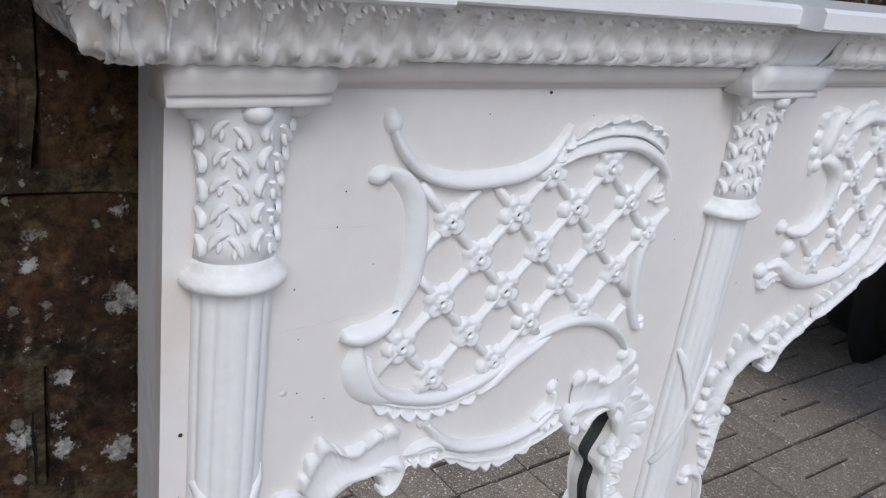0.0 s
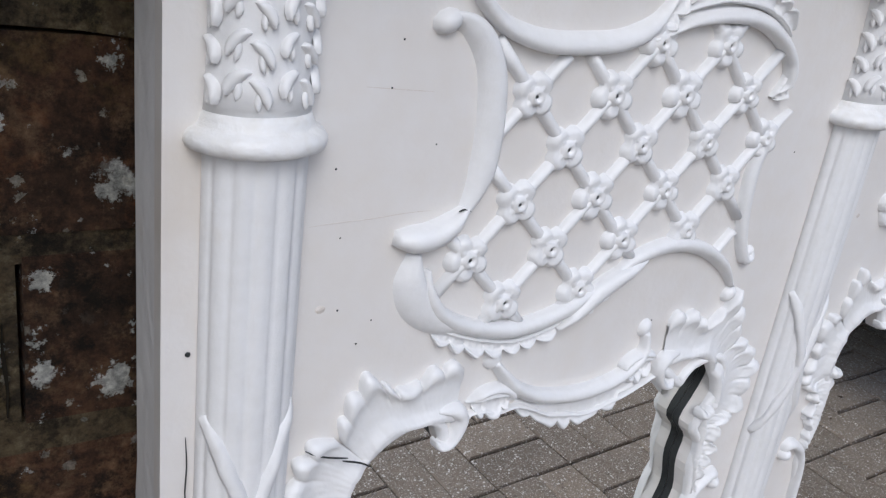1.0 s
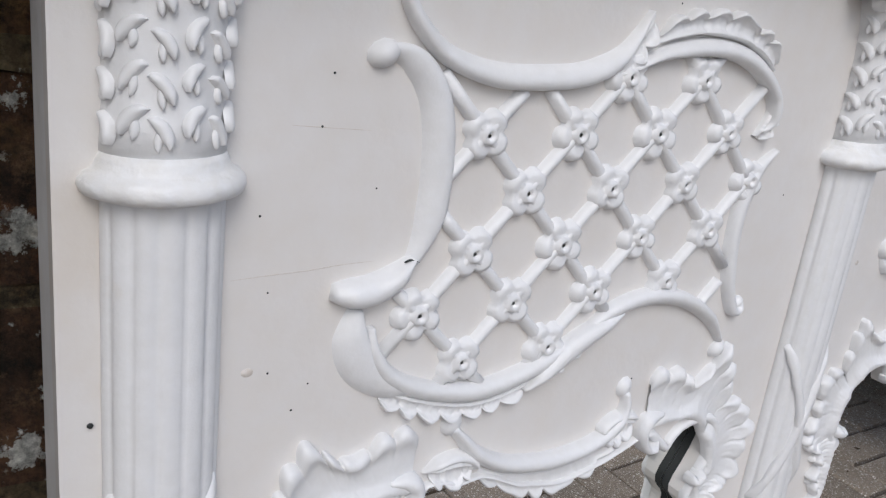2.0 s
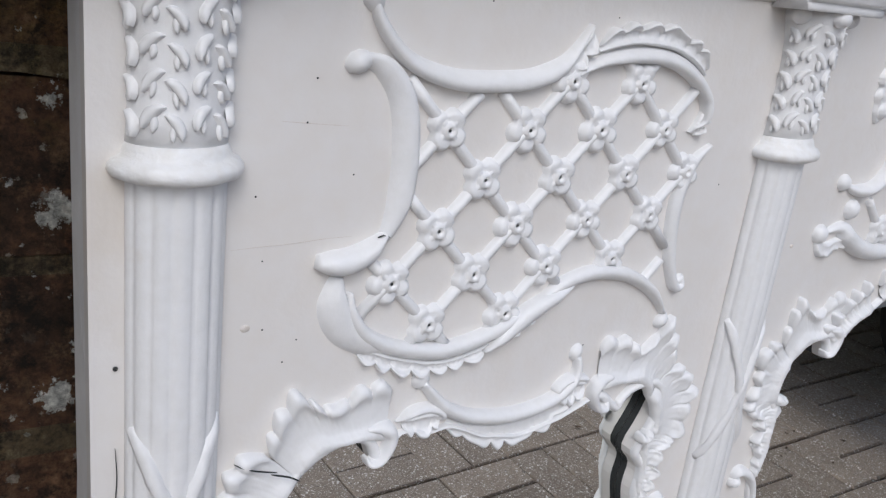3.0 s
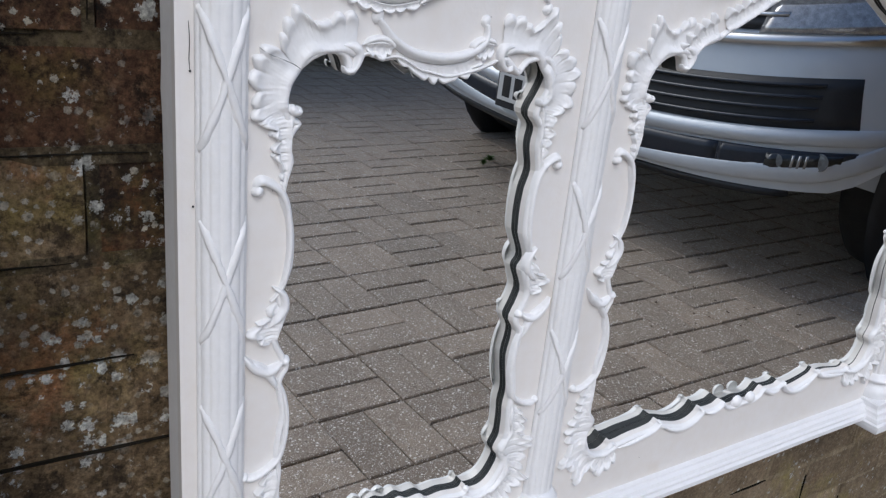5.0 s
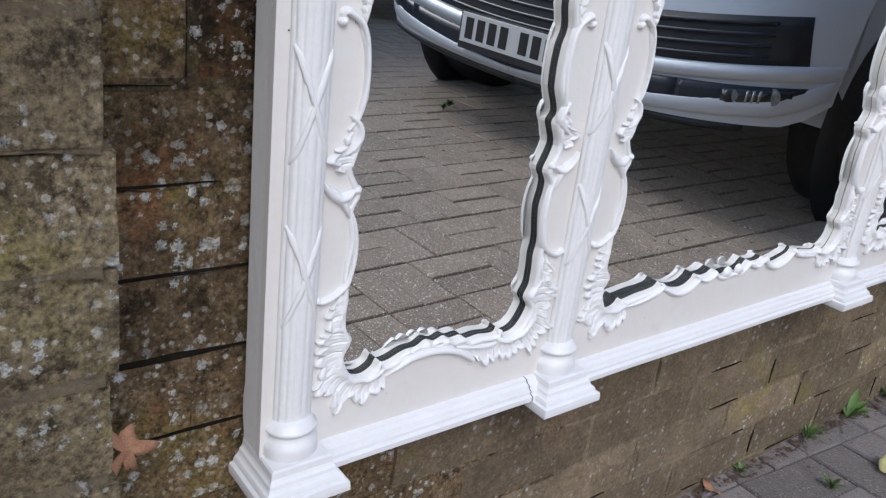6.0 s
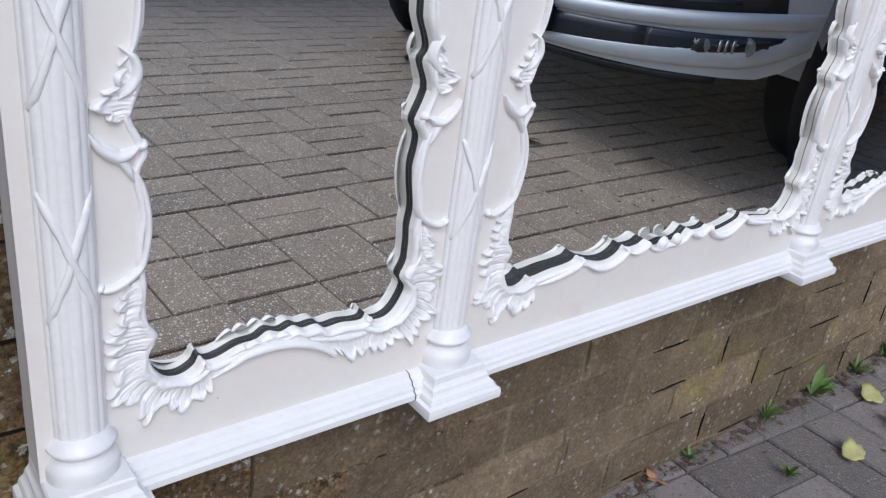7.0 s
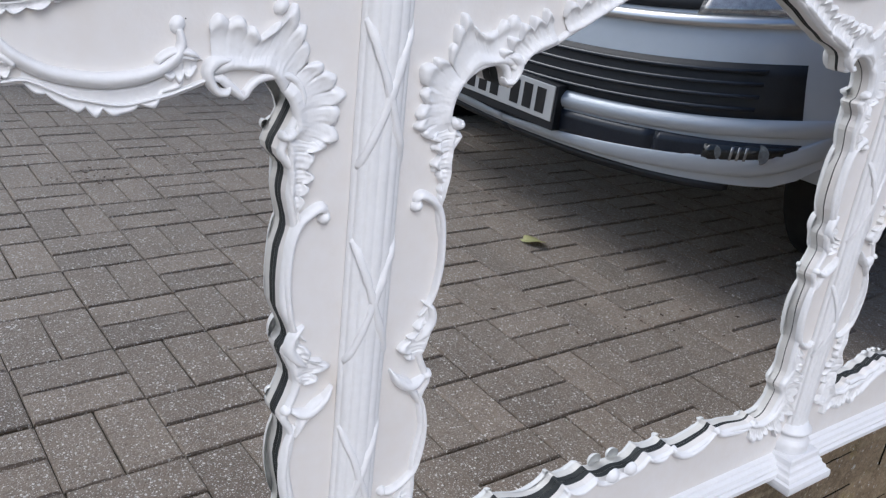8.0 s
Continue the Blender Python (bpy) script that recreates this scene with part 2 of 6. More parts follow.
LEAFYELLOW = material("yellow_leaf", (0.56, 0.53, 0.25), 0.6, second=(0.42, 0.42, 0.16), scale=60, amount=0.9, bump=0.2)
LEAFBROWN = material("brown_leaf", (0.55, 0.30, 0.17), 0.75, second=(0.30, 0.14, 0.075), scale=70, amount=0.9, bump=0.3)
GRIT = material("brown_debris", (0.15, 0.098, 0.06), 0.9, second=(0.05, 0.036, 0.024), scale=60, amount=1.0)
mm = bpy.data.materials.new("mirror_silvering")
mm.use_nodes = True
mb = mm.node_tree.nodes["Principled BSDF"]
mb.inputs["Base Color"].default_value = (0.865, 0.875, 0.855, 1)
mb.inputs["Metallic"].default_value, mb.inputs["Roughness"].default_value = 1.0, 0.0
MIRROR = mm

# ---- small modelling kit ----


def mesh_of(name, bm, mat, smooth=True):
    bmesh.ops.recalc_face_normals(bm, faces=bm.faces)
    me = bpy.data.meshes.new(name)
    bm.to_mesh(me)
    bm.free()
    me.materials.append(mat)
    if smooth:
        me.shade_smooth()
    return me


def part(name, bm, mat, parent=None, label="", smooth=True):
    ob = new(name, mesh_of(name, bm, mat, smooth))
    ob.parent = parent
    return tagged(ob, label) if label else ob


def thing(name, label, category, at=(0, 0, 0), group="", kind=""):
    ob = new(name)
    ob.location = at
    ob.empty_display_size = 0.05
    return tagged(ob, label, category, group, kind)


def box(bm, x0, x1, y0, y1, z0, z1, bevel=0.0):
    r = bmesh.ops.create_cube(bm, size=1.0, matrix=Matrix.Translation(((x0 + x1) / 2, (y0 + y1) / 2, (z0 + z1) / 2)) @ Matrix.Diagonal((x1 - x0, y1 - y0, z1 - z0, 1)))
    if bevel:
        edges = list({e for v in r["verts"] for e in v.link_edges})
        bmesh.ops.bevel(bm, geom=edges, offset=bevel, segments=2, affect='EDGES', profile=0.6)
    return bm


def catmull(pts, n=6, closed=False):
    """A smooth curve through the points of the plan."""
    out, k = [], len(pts)
    last = k if closed else k - 1
    for i in range(last):
        if closed:
            p = [np.array(pts[(i + j) % k], float) for j in (-1, 0, 1, 2)]
        else:
            p = [np.array(pts[min(max(i + j, 0), k - 1)], float) for j in (-1, 0, 1, 2)]
        for s in range(n):
            t = s / n
            out.append(0.5 * (2 * p[1] + (p[2] - p[0]) * t + (2 * p[0] - 5 * p[1] + 4 * p[2] - p[3]) * t * t + (3 * p[1] - p[0] - 3 * p[2] + p[3]) * t ** 3))
    if not closed:
        out.append(np.array(pts[-1], float))
    return out


def ridge(bm, pts, width, height, y0=0.0, n=6, closed=False, taper=(0.18, 0.18), cross=8, lean=0.0):
    """A raised moulding along a curve on the panel. width: half width, a number or one at each point; lean shifts the crest sideways."""
    c = catmull([(*p, w) for p, w in zip(pts, width)] if hasattr(width, "__len__") else [(*p, width) for p in pts], n, closed)
    k, rings = len(c), []
    for i, (x, z, w) in enumerate(c):
        a, b = (c[(i - 1) % k], c[(i + 1) % k]) if closed else (c[max(i - 1, 0)], c[min(i + 1, k - 1)])
        d = np.array([b[0] - a[0], b[1] - a[1]])
        d /= max(np.hypot(*d), 1e-9)
        side = np.array([-d[1], d[0]])
        f = 1.0
        if not closed:
            u = i / (k - 1)
            f = min(1, taper[0] + (1 - taper[0]) * min(1, u * 5), taper[1] + (1 - taper[1]) * min(1, (1 - u) * 5))
        ring = []
        for j in range(cross):
            t = math.pi * j / (cross - 1)
            o = math.cos(t) * w * f + lean * w * math.sin(t)
            ring.append(bm.verts.new((x + side[0] * o, y0 + 0.0008 - (height * f + 0.0008) * math.sin(t) ** 0.8, z + side[1] * o)))
        rings.append(ring)
    for i in range(k if closed else k - 1):
        r, s = rings[i], rings[(i + 1) % k]
        for j in range(cross - 1):
            bm.faces.new((r[j], s[j], s[j + 1], r[j + 1]))
    if not closed:
        bm.faces.new(rings[0]), bm.faces.new(rings[-1])
    return bm


def bulb(bm, x, z, r, h, y0=0.0, stretch=1.0, angle=0.0, seg=10, rows=4):
    """A rounded boss on the panel."""
    ca, sa = math.cos(angle), math.sin(angle)
    rings = []
    for i in range(rows):
        t = (math.pi / 2) * i / rows
        ring = []
        for j in range(seg):
            a = 2 * math.pi * j / seg
            u, v = r * stretch * math.cos(a) * math.cos(t), r * math.sin(a) * math.cos(t)
            ring.append(bm.verts.new((x + u * ca - v * sa, y0 + 0.0006 - (h + 0.0006) * math.sin(t), z + u * sa + v * ca)))
        rings.append(ring)
    top = bm.verts.new((x, y0 - h, z))
    for i in range(rows - 1):
        for j in range(seg):
            bm.faces.new((rings[i][j], rings[i][(j + 1) % seg], rings[i + 1][(j + 1) % seg], rings[i + 1][j]))
    for j in range(seg):
        bm.faces.new((rings[-1][j], rings[-1][(j + 1) % seg], top))
    return bm


def revolve(bm, profile, cx, cy, seg=18, a0=0.0, a1=2 * math.pi, sx=1.0, sy=1.0):
    """Turns a profile of (radius, z) about an upright axis."""
    full = abs(a1 - a0 - 2 * math.pi) < 1e-6
    cols = []
    for j in range(seg if full else seg + 1):
        a = a0 + (a1 - a0) * j / seg
        cols.append([bm.verts.new((cx + r * sx * math.cos(a), cy + r * sy * math.sin(a), z)) for r, z in profile])
    for j in range(seg):
        p, q = cols[j], cols[(j + 1) % len(cols)]
        for i in range(len(profile) - 1):
            bm.faces.new((p[i], q[i], q[i + 1], p[i + 1]))
    return bm


def sweep(bm, x0, x1, profile, steps=1, wobble=0.0):
    """A straight moulding along x. profile: (y, z) from back bottom round the front to back top."""
    rings = []
    for s in range(steps + 1):
        x = x0 + (x1 - x0) * s / steps
        w = wobble * noise.noise((x * 9, 3.1, 0.7))
        rings.append([bm.verts.new((x, y + (w if i not in (0, len(profile) - 1) else 0), z + w * 0.6)) for i, (y, z) in enumerate(profile)])
    for r, q in zip(rings, rings[1:]):
        for i in range(len(profile) - 1):
            bm.faces.new((r[i], q[i], q[i + 1], r[i + 1]))
    bm.faces.new(rings[0]), bm.faces.new(rings[-1])
    return bm

# ---- the mirror frame's plan, in the upright plane y = 0 ----
LEFT, RIGHT, MIDDLE = 0.1325, 1.4285, 0.7805
COLUMNS = (0.1610, 0.4805, 1.0800, 1.3990)
LEAN = 0.014
GLASS_Y = 0.0125

EDGE = [(0.2045, 0.483), (0.211, 0.496), (0.2045, 0.512), (0.2055, 0.54), (0.204, 0.563), (0.2085, 0.594), (0.2045, 0.620), (0.2105, 0.634),
        (0.201, 0.657), (0.208, 0.678), (0.204, 0.690), (0.2115, 0.713), (0.2115, 0.745), (0.206, 0.767), (0.2105, 0.789), (0.2085, 0.804), (0.2165, 0.817)]
CORNER = [(0.208, 0.823), (0.207, 0.837), (0.213, 0.850), (0.224, 0.8595), (0.237, 0.863), (0.2455, 0.860), (0.2500, 0.8495), (0.2545, 0.8500)]
SIDE_HEAD = [(0.262, 0.861), (0.276, 0.858), (0.287, 0.859), (0.305, 0.850), (0.321, 0.846), (0.336, 0.846), (0.354, 0.849), (0.368, 0.854), (0.381, 0.857), (0.394, 0.846), (0.403, 0.856), (0.421, 0.857), (0.4275, 0.842)]
SIDE_FOOT = [(0.418, 0.466), (0.406, 0.458), (0.393, 0.4605), (0.3885, 0.4675), (0.384, 0.4625), (0.365, 0.464), (0.350, 0.463), (0.342, 0.4685), (0.330, 0.468), (0.320, 0.4735), (0.310, 0.470), (0.300, 0.474), (0.289, 0.469), (0.276, 0.468), (0.262, 0.463), (0.249, 0.462), (0.2435, 0.4675), (0.239, 0.460), (0.226, 0.455), (0.214, 0.461)]
ARCH_HALF = [(0.591, 0.867), (0.617, 0.876), (0.638, 0.887), (0.677, 0.907), (0.702, 0.921), (0.727, 0.938), (0.752, 0.937), (0.7705, 0.925)]
FOOT_HALF = [(0.542, 0.461), (0.556, 0.455), (0.567, 0.459), (0.572, 0.4640), (0.579, 0.460), (0.609, 0.464), (0.632, 0.466), (0.640, 0.4725), (0.6455, 0.466), (0.668, 0.459), (0.690, 0.457), (0.704, 0.463), (0.709, 0.4700), (0.716, 0.466), (0.734, 0.466), (0.744, 0.4710), (0.752, 0.463), (0.765, 0.459)]
SIDE_MID = 0.3155


def flip(pts, about):
    return [(2 * about - x, z) for x, z in pts]


def moved(pts, dx):
    return [(x + dx, z) for x, z in pts]


SIDE_OPENING = EDGE + CORNER + SIDE_HEAD + flip(EDGE, SIDE_MID)[::-1] + SIDE_FOOT
half = moved(EDGE + CORNER, 0.328) + ARCH_HALF
CENTRE_OPENING = half + [(MIDDLE, 0.931)] + flip(half, MIDDLE)[::-1] + flip(FOOT_HALF, MIDDLE) + [(MIDDLE, 0.461)] + FOOT_HALF[::-1]
OPENINGS = [SIDE_OPENING, CENTRE_OPENING, flip(SIDE_OPENING, MIDDLE)[::-1]]


def lively(loop, seed):
    """Gives a carved edge the small unevenness of the chisel and of thick old paint."""
    out = []
    for p in loop:
        q = (p[0] * 55, p[1] * 55, seed)
        out.append((p[0] + 0.0012 * noise.noise(q), p[1] + 0.0012 * noise.noise((q[1], q[0], seed + 3))))
    return out


LOOPS = [lively(catmull(o, 4, True), 1.7 * i) for i, o in enumerate(OPENINGS)]

overmantel = thing("overmantel_mirror", "large white-painted carved overmantel mirror leaning on a brick wall", "mirror")

# front board with the three openings through it
bm = bmesh.new()
# the old frame stands a little out of square
rect = [(x + LEAN * (z - 0.8), z) for x, z in ((LEFT, 0.380), (RIGHT, 0.380), (RIGHT, 1.078), (LEFT, 1.078))]


def lean(ob):
    for o in (ob, *ob.children_recursive):
        if o.location.length > 0:
            o.location.x += LEAN * (o.location.z - 0.8)
        elif o.data:
            for v in o.data.vertices:
                v.co.x += LEAN * (v.co.z - 0.8)


outer = []
for (xa, za), (xb, zb) in zip(rect, rect[1:] + rect[:1]):
    outer += [(xa + (xb - xa) * i / 24, za + (zb - za) * i / 24) for i in range(24)]
for loop in [outer] + LOOPS:
    vs = [bm.verts.new((p[0], 0.0, p[1])) for p in loop]
    for a, b in zip(vs, vs[1:] + vs[:1]):
        bm.edges.new((a, b))
bmesh.ops.triangle_fill(bm, edges=bm.edges[:], use_beauty=True, use_dissolve=False)
bmesh.ops.recalc_face_normals(bm, faces=bm.faces)
r = bmesh.ops.extrude_face_region(bm, geom=bm.faces[:])
bmesh.ops.translate(bm, vec=(0, 0.0078, 0), verts=[g for g in r["geom"] if isinstance(g, bmesh.types.BMVert)])
part("front_board", bm, CREAM, overmantel, "cream-painted flat board with shaped openings", smooth=False)

# near-black strip from the board's back edge to the glass, and the mirror glass
# the centre pane sits a degree askew in its rebate
PANE_TURN = (0.0, math.tan(radians(1.11)), 0.0)
for loop, turn in zip(LOOPS, PANE_TURN):
    glass_y = lambda x: GLASS_Y + (0.0006 if turn else 0.0) - turn * (x - MIDDLE)
    bm = bmesh.new()
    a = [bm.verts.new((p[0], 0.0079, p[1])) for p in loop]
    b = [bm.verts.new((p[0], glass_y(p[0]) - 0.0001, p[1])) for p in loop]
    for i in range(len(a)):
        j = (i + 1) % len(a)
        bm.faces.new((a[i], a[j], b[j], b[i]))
    part("rebate", bm, DARK, overmantel, "near-black rebate behind the carved edge")
    xs, zs = [p[0] for p in loop], [p[1] for p in loop]
    bm = bmesh.new()
    box(bm, min(xs) - 0.012, max(xs) + 0.012, 0.0, 0.004, min(zs) - 0.012, max(zs) + 0.012)
    for v in bm.verts:
        v.co.y += glass_y(v.co.x)
    part("mirror_pane", bm, MIRROR, overmantel, "old silvered mirror glass", smooth=False)

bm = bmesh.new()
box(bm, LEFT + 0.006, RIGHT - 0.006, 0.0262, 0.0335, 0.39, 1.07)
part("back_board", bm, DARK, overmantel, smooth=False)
for x0, x1 in ((LEFT + 0.0003, LEFT + 0.006), (RIGHT - 0.006, RIGHT - 0.0003)):
    bm = bmesh.new()
    n = 40
    rows = []
    for i in range(n + 1):
        z = 0.372 + (1.085 - 0.372) * i / n
        w = 0.0007 * noise.noise((z * 30, 0.3, x0)) + (0.003 if noise.noise((z * 22, 5.0, 0.0)) > 0.42 else 0)
        rows.append([bm.verts.new(p) for p in ((x0, 0.0074, z), (x1, 0.0074, z), (x1, 0.0335 + w, z), (x0, 0.0335 + w, z))])
    for p, q in zip(rows, rows[1:]):
        for j in range(4):
            bm.faces.new((p[j], p[(j + 1) % 4], q[(j + 1) % 4], q[j]))
    bm.faces.new(rows[0]), bm.faces.new(rows[-1])
    lean(part("side_board", bm, WHITE, overmantel, "white side board with chipped back edge", smooth=False))

# foot rail: stepped white moulding between the plinths
RAIL = [(0.03, 0.3765), (-0.0155, 0.3765), (-0.018, 0.379), (-0.018, 0.3845), (-0.0145, 0.386), (-0.0145, 0.3895), (-0.0115, 0.3905), (-0.010, 0.3945), (-0.006, 0.3965), (-0.005, 0.3990), (0.002, 0.4005)]
for a, b in zip(COLUMNS, COLUMNS[1:]):
    bm = sweep(bmesh.new(), a, b, RAIL, 30, 0.0006)
    part("foot_rail", bm, TRIM, overmantel, "bright white stepped foot moulding", smooth=False)

# top mouldings and cornice
bm = sweep(bmesh.new(), LEFT, RIGHT, [(0.0, 1.0622), (-0.0030, 1.0630), (-0.0030, 1.0650), (-0.0060, 1.0660), (-0.010, 1.0705), (-0.011, 1.0765), (0.0, 1.0765)], 40, 0.0005)
part("frieze_moulding", bm, CREAM, overmantel)
cornice = part("cornice", sweep(bmesh.new(), LEFT - 0.018, RIGHT + 0.018, [(0.036, 1.0768), (-0.0125, 1.0768), (-0.0150, 1.080), (-0.0185, 1.087), (-0.0240, 1.095), (-0.034, 1.1015), (0.036, 1.1015)], 40, 0.0006), WORN, overmantel, "white leaf-carved cornice with worn paint")
part("shelf_board", sweep(bmesh.new(), LEFT - 0.028, RIGHT + 0.028, [(0.036, 1.1016), (-0.0380, 1.1016), (-0.0405, 1.103), (-0.0405, 1.1105), (-0.0380, 1.1125), (0.036, 1.1125)], 40, 0.0006), TRIM, overmantel, "flat white shelf board", smooth=False)


def cornice_leaf_mesh(wide, tall, high, slant):
    """One leaf of the cornice: a thin raised arch, hollow inside, over a pair of soft lumps, on a patch of the cove."""
    bm = bmesh.new()
    cols, rows, grid = 17, 21, []
    for i in range(rows):
        t = i / (rows - 1)
        row = []
        for j in range(cols):
            s = (j / (cols - 1)) * 2 - 1
            arch = 0.90 * math.sqrt(max(0.0, 1 - (max(0.0, t - 0.42) / 0.50) ** 2))
            vein = math.exp(-((abs(s) - arch) / 0.085) ** 2) * min(1.0, t / 0.25) if t < 0.94 else 0.0
            lump = math.exp(-((s / 0.42) ** 2 + ((t - 0.17) / 0.13) ** 2)) + 0.75 * math.exp(-(((abs(s) - 0.80) / 0.26) ** 2 + ((t - 0.34) / 0.11) ** 2))
            leaf = 0.45 * math.exp(-((s / 0.30) ** 2 + ((t - 0.52) / 0.16) ** 2))
            h = high * (0.92 * vein + 0.56 * lump + 0.8 * leaf + 0.04)
            edge = 1 if 0 < i < rows - 1 else 0
            cove = 0.0030 * math.sin(math.pi * t)
            sink = 0.0012 if not edge else (0.0005 if j in (0, cols - 1) else 0.0)
            row.append(bm.verts.new((s * wide + slant * tall * t, cove - h * edge + sink, tall * t)))
        grid.append(row)
    for p, q in zip(grid, grid[1:]):
        for a, b, c, d in zip(p, p[1:], q[1:], q):
            bm.faces.new((a, b, c, d))
    return mesh_of("cornice_leaf", bm, WORN)


def curl_mesh():
    """A leaf tip of a capital: a drooping, pointed tongue with a fold at its root."""
    bm = bmesh.new()
    ridge(bm, [(-0.0034, 0.0026), (-0.0016, 0.0022), (0.0006, 0.0006), (0.0022, -0.0022), (0.0026, -0.0046)], (0.0007, 0.0014, 0.0020, 0.0017, 0.0006), 0.0034, 0.0006, n=4, taper=(0.2, 0.7))
    ridge(bm, [(0.0002, 0.0006), (-0.0004, -0.0026), (-0.0002, -0.0056)], (0.0008, 0.0012, 0.0006), 0.0016, 0.0006, n=4)
    return mesh_of("leaf", bm, WHITE)


LEAF_SMALL = curl_mesh()
LEAF_CORNICE = cornice_leaf_mesh(0.0086, 0.0325, 0.0072, 0.22)


def place(name, me, m, parent, label=""):
    ob = new(name, me)
    ob.parent = parent
    ob.matrix_basis = m
    return tagged(ob, label) if label else ob


LEAF_BREAK = cornice_leaf_mesh(0.0076, 0.036, 0.0068, 0.0)
count = int((RIGHT - LEFT + 0.03) / 0.0166)
for i in range(count):
    x = LEFT - 0.012 + i * 0.0166
    if any(abs(x - cx) < 0.047 and cx in (COLUMNS[0], COLUMNS[3]) or abs(x - cx) < 0.024 for cx in COLUMNS):
        continue
    j = random.uniform(-1, 1)
    place("cornice_leaf", LEAF_CORNICE, pose(x, -0.0160 + 0.0004 * j, 1.0757, 29 + j, 0, 2 * j), cornice)

# breaks in the cornice above each column
for cx in COLUMNS:
    end = cx in (COLUMNS[0], COLUMNS[3])
    w = 0.0305
    bm = sweep(bmesh.new(), cx - w, cx + w, [(0.0, 1.0600), (-0.0205, 1.0600), (-0.0212, 1.0608), (-0.0212, 1.0636), (-0.0200, 1.0642), (-0.0235, 1.0652), (-0.0235, 1.0662), (-0.0255, 1.0695), (-0.0275, 1.0785), (-0.015, 1.0785)], 6, 0.0004)
    part("abacus", bm, CREAM if end else WHITE, overmantel, "square block over the capital")
    w = 0.047 if end else 0.0245
    out = 0.0 if end else 0.0075
    bm = sweep(bmesh.new(), cx - w, cx + w, [(0.036, 1.0772), (-0.026 + out, 1.0775), (-0.029 + out, 1.081), (-0.033 + out, 1.088), (-0.038 + out, 1.096), (-0.045 + out, 1.1017), (0.036, 1.1017)], 14, 0.0015)
    block = part("cornice_break", bm, WORN if end else WHITE, overmantel, "worn leaf-carved break of the cornice" if end else "plain white break of the cornice")
    bm = sweep(bmesh.new(), cx - w - 0.012, cx + w + 0.012, [(0.036, 1.1014), (-0.0515, 1.1014), (-0.0540, 1.103), (-0.0540, 1.1108), (-0.0515, 1.1128), (0.036, 1.1128)], 6, 0.0004)
    part("shelf_break", bm, TRIM, overmantel, "forward step of the white shelf", smooth=False)
    if end:
        for i in range(7):
            j = random.uniform(-1, 1)
            place("cornice_leaf", LEAF_BREAK, pose(cx - 0.044 + i * 0.0147, -0.0285 + 0.0006 * j, 1.0757, 37 + 2 * j, 0, 5 * j), block)
        s = -1 if cx < MIDDLE else 1
        place("cornice_leaf", LEAF_BREAK, pose(cx + s * 0.0455, -0.0265, 1.0757, 42, 0, s * 45), block)
        for i in range(5):
            j = random.uniform(-1, 1)
            place("cornice_leaf", LEAF_BREAK, pose(cx + s * 0.046, -0.020 + i * 0.0135, 1.0757, 40 + 2 * j, 0, s * 90 + 5 * j), block)


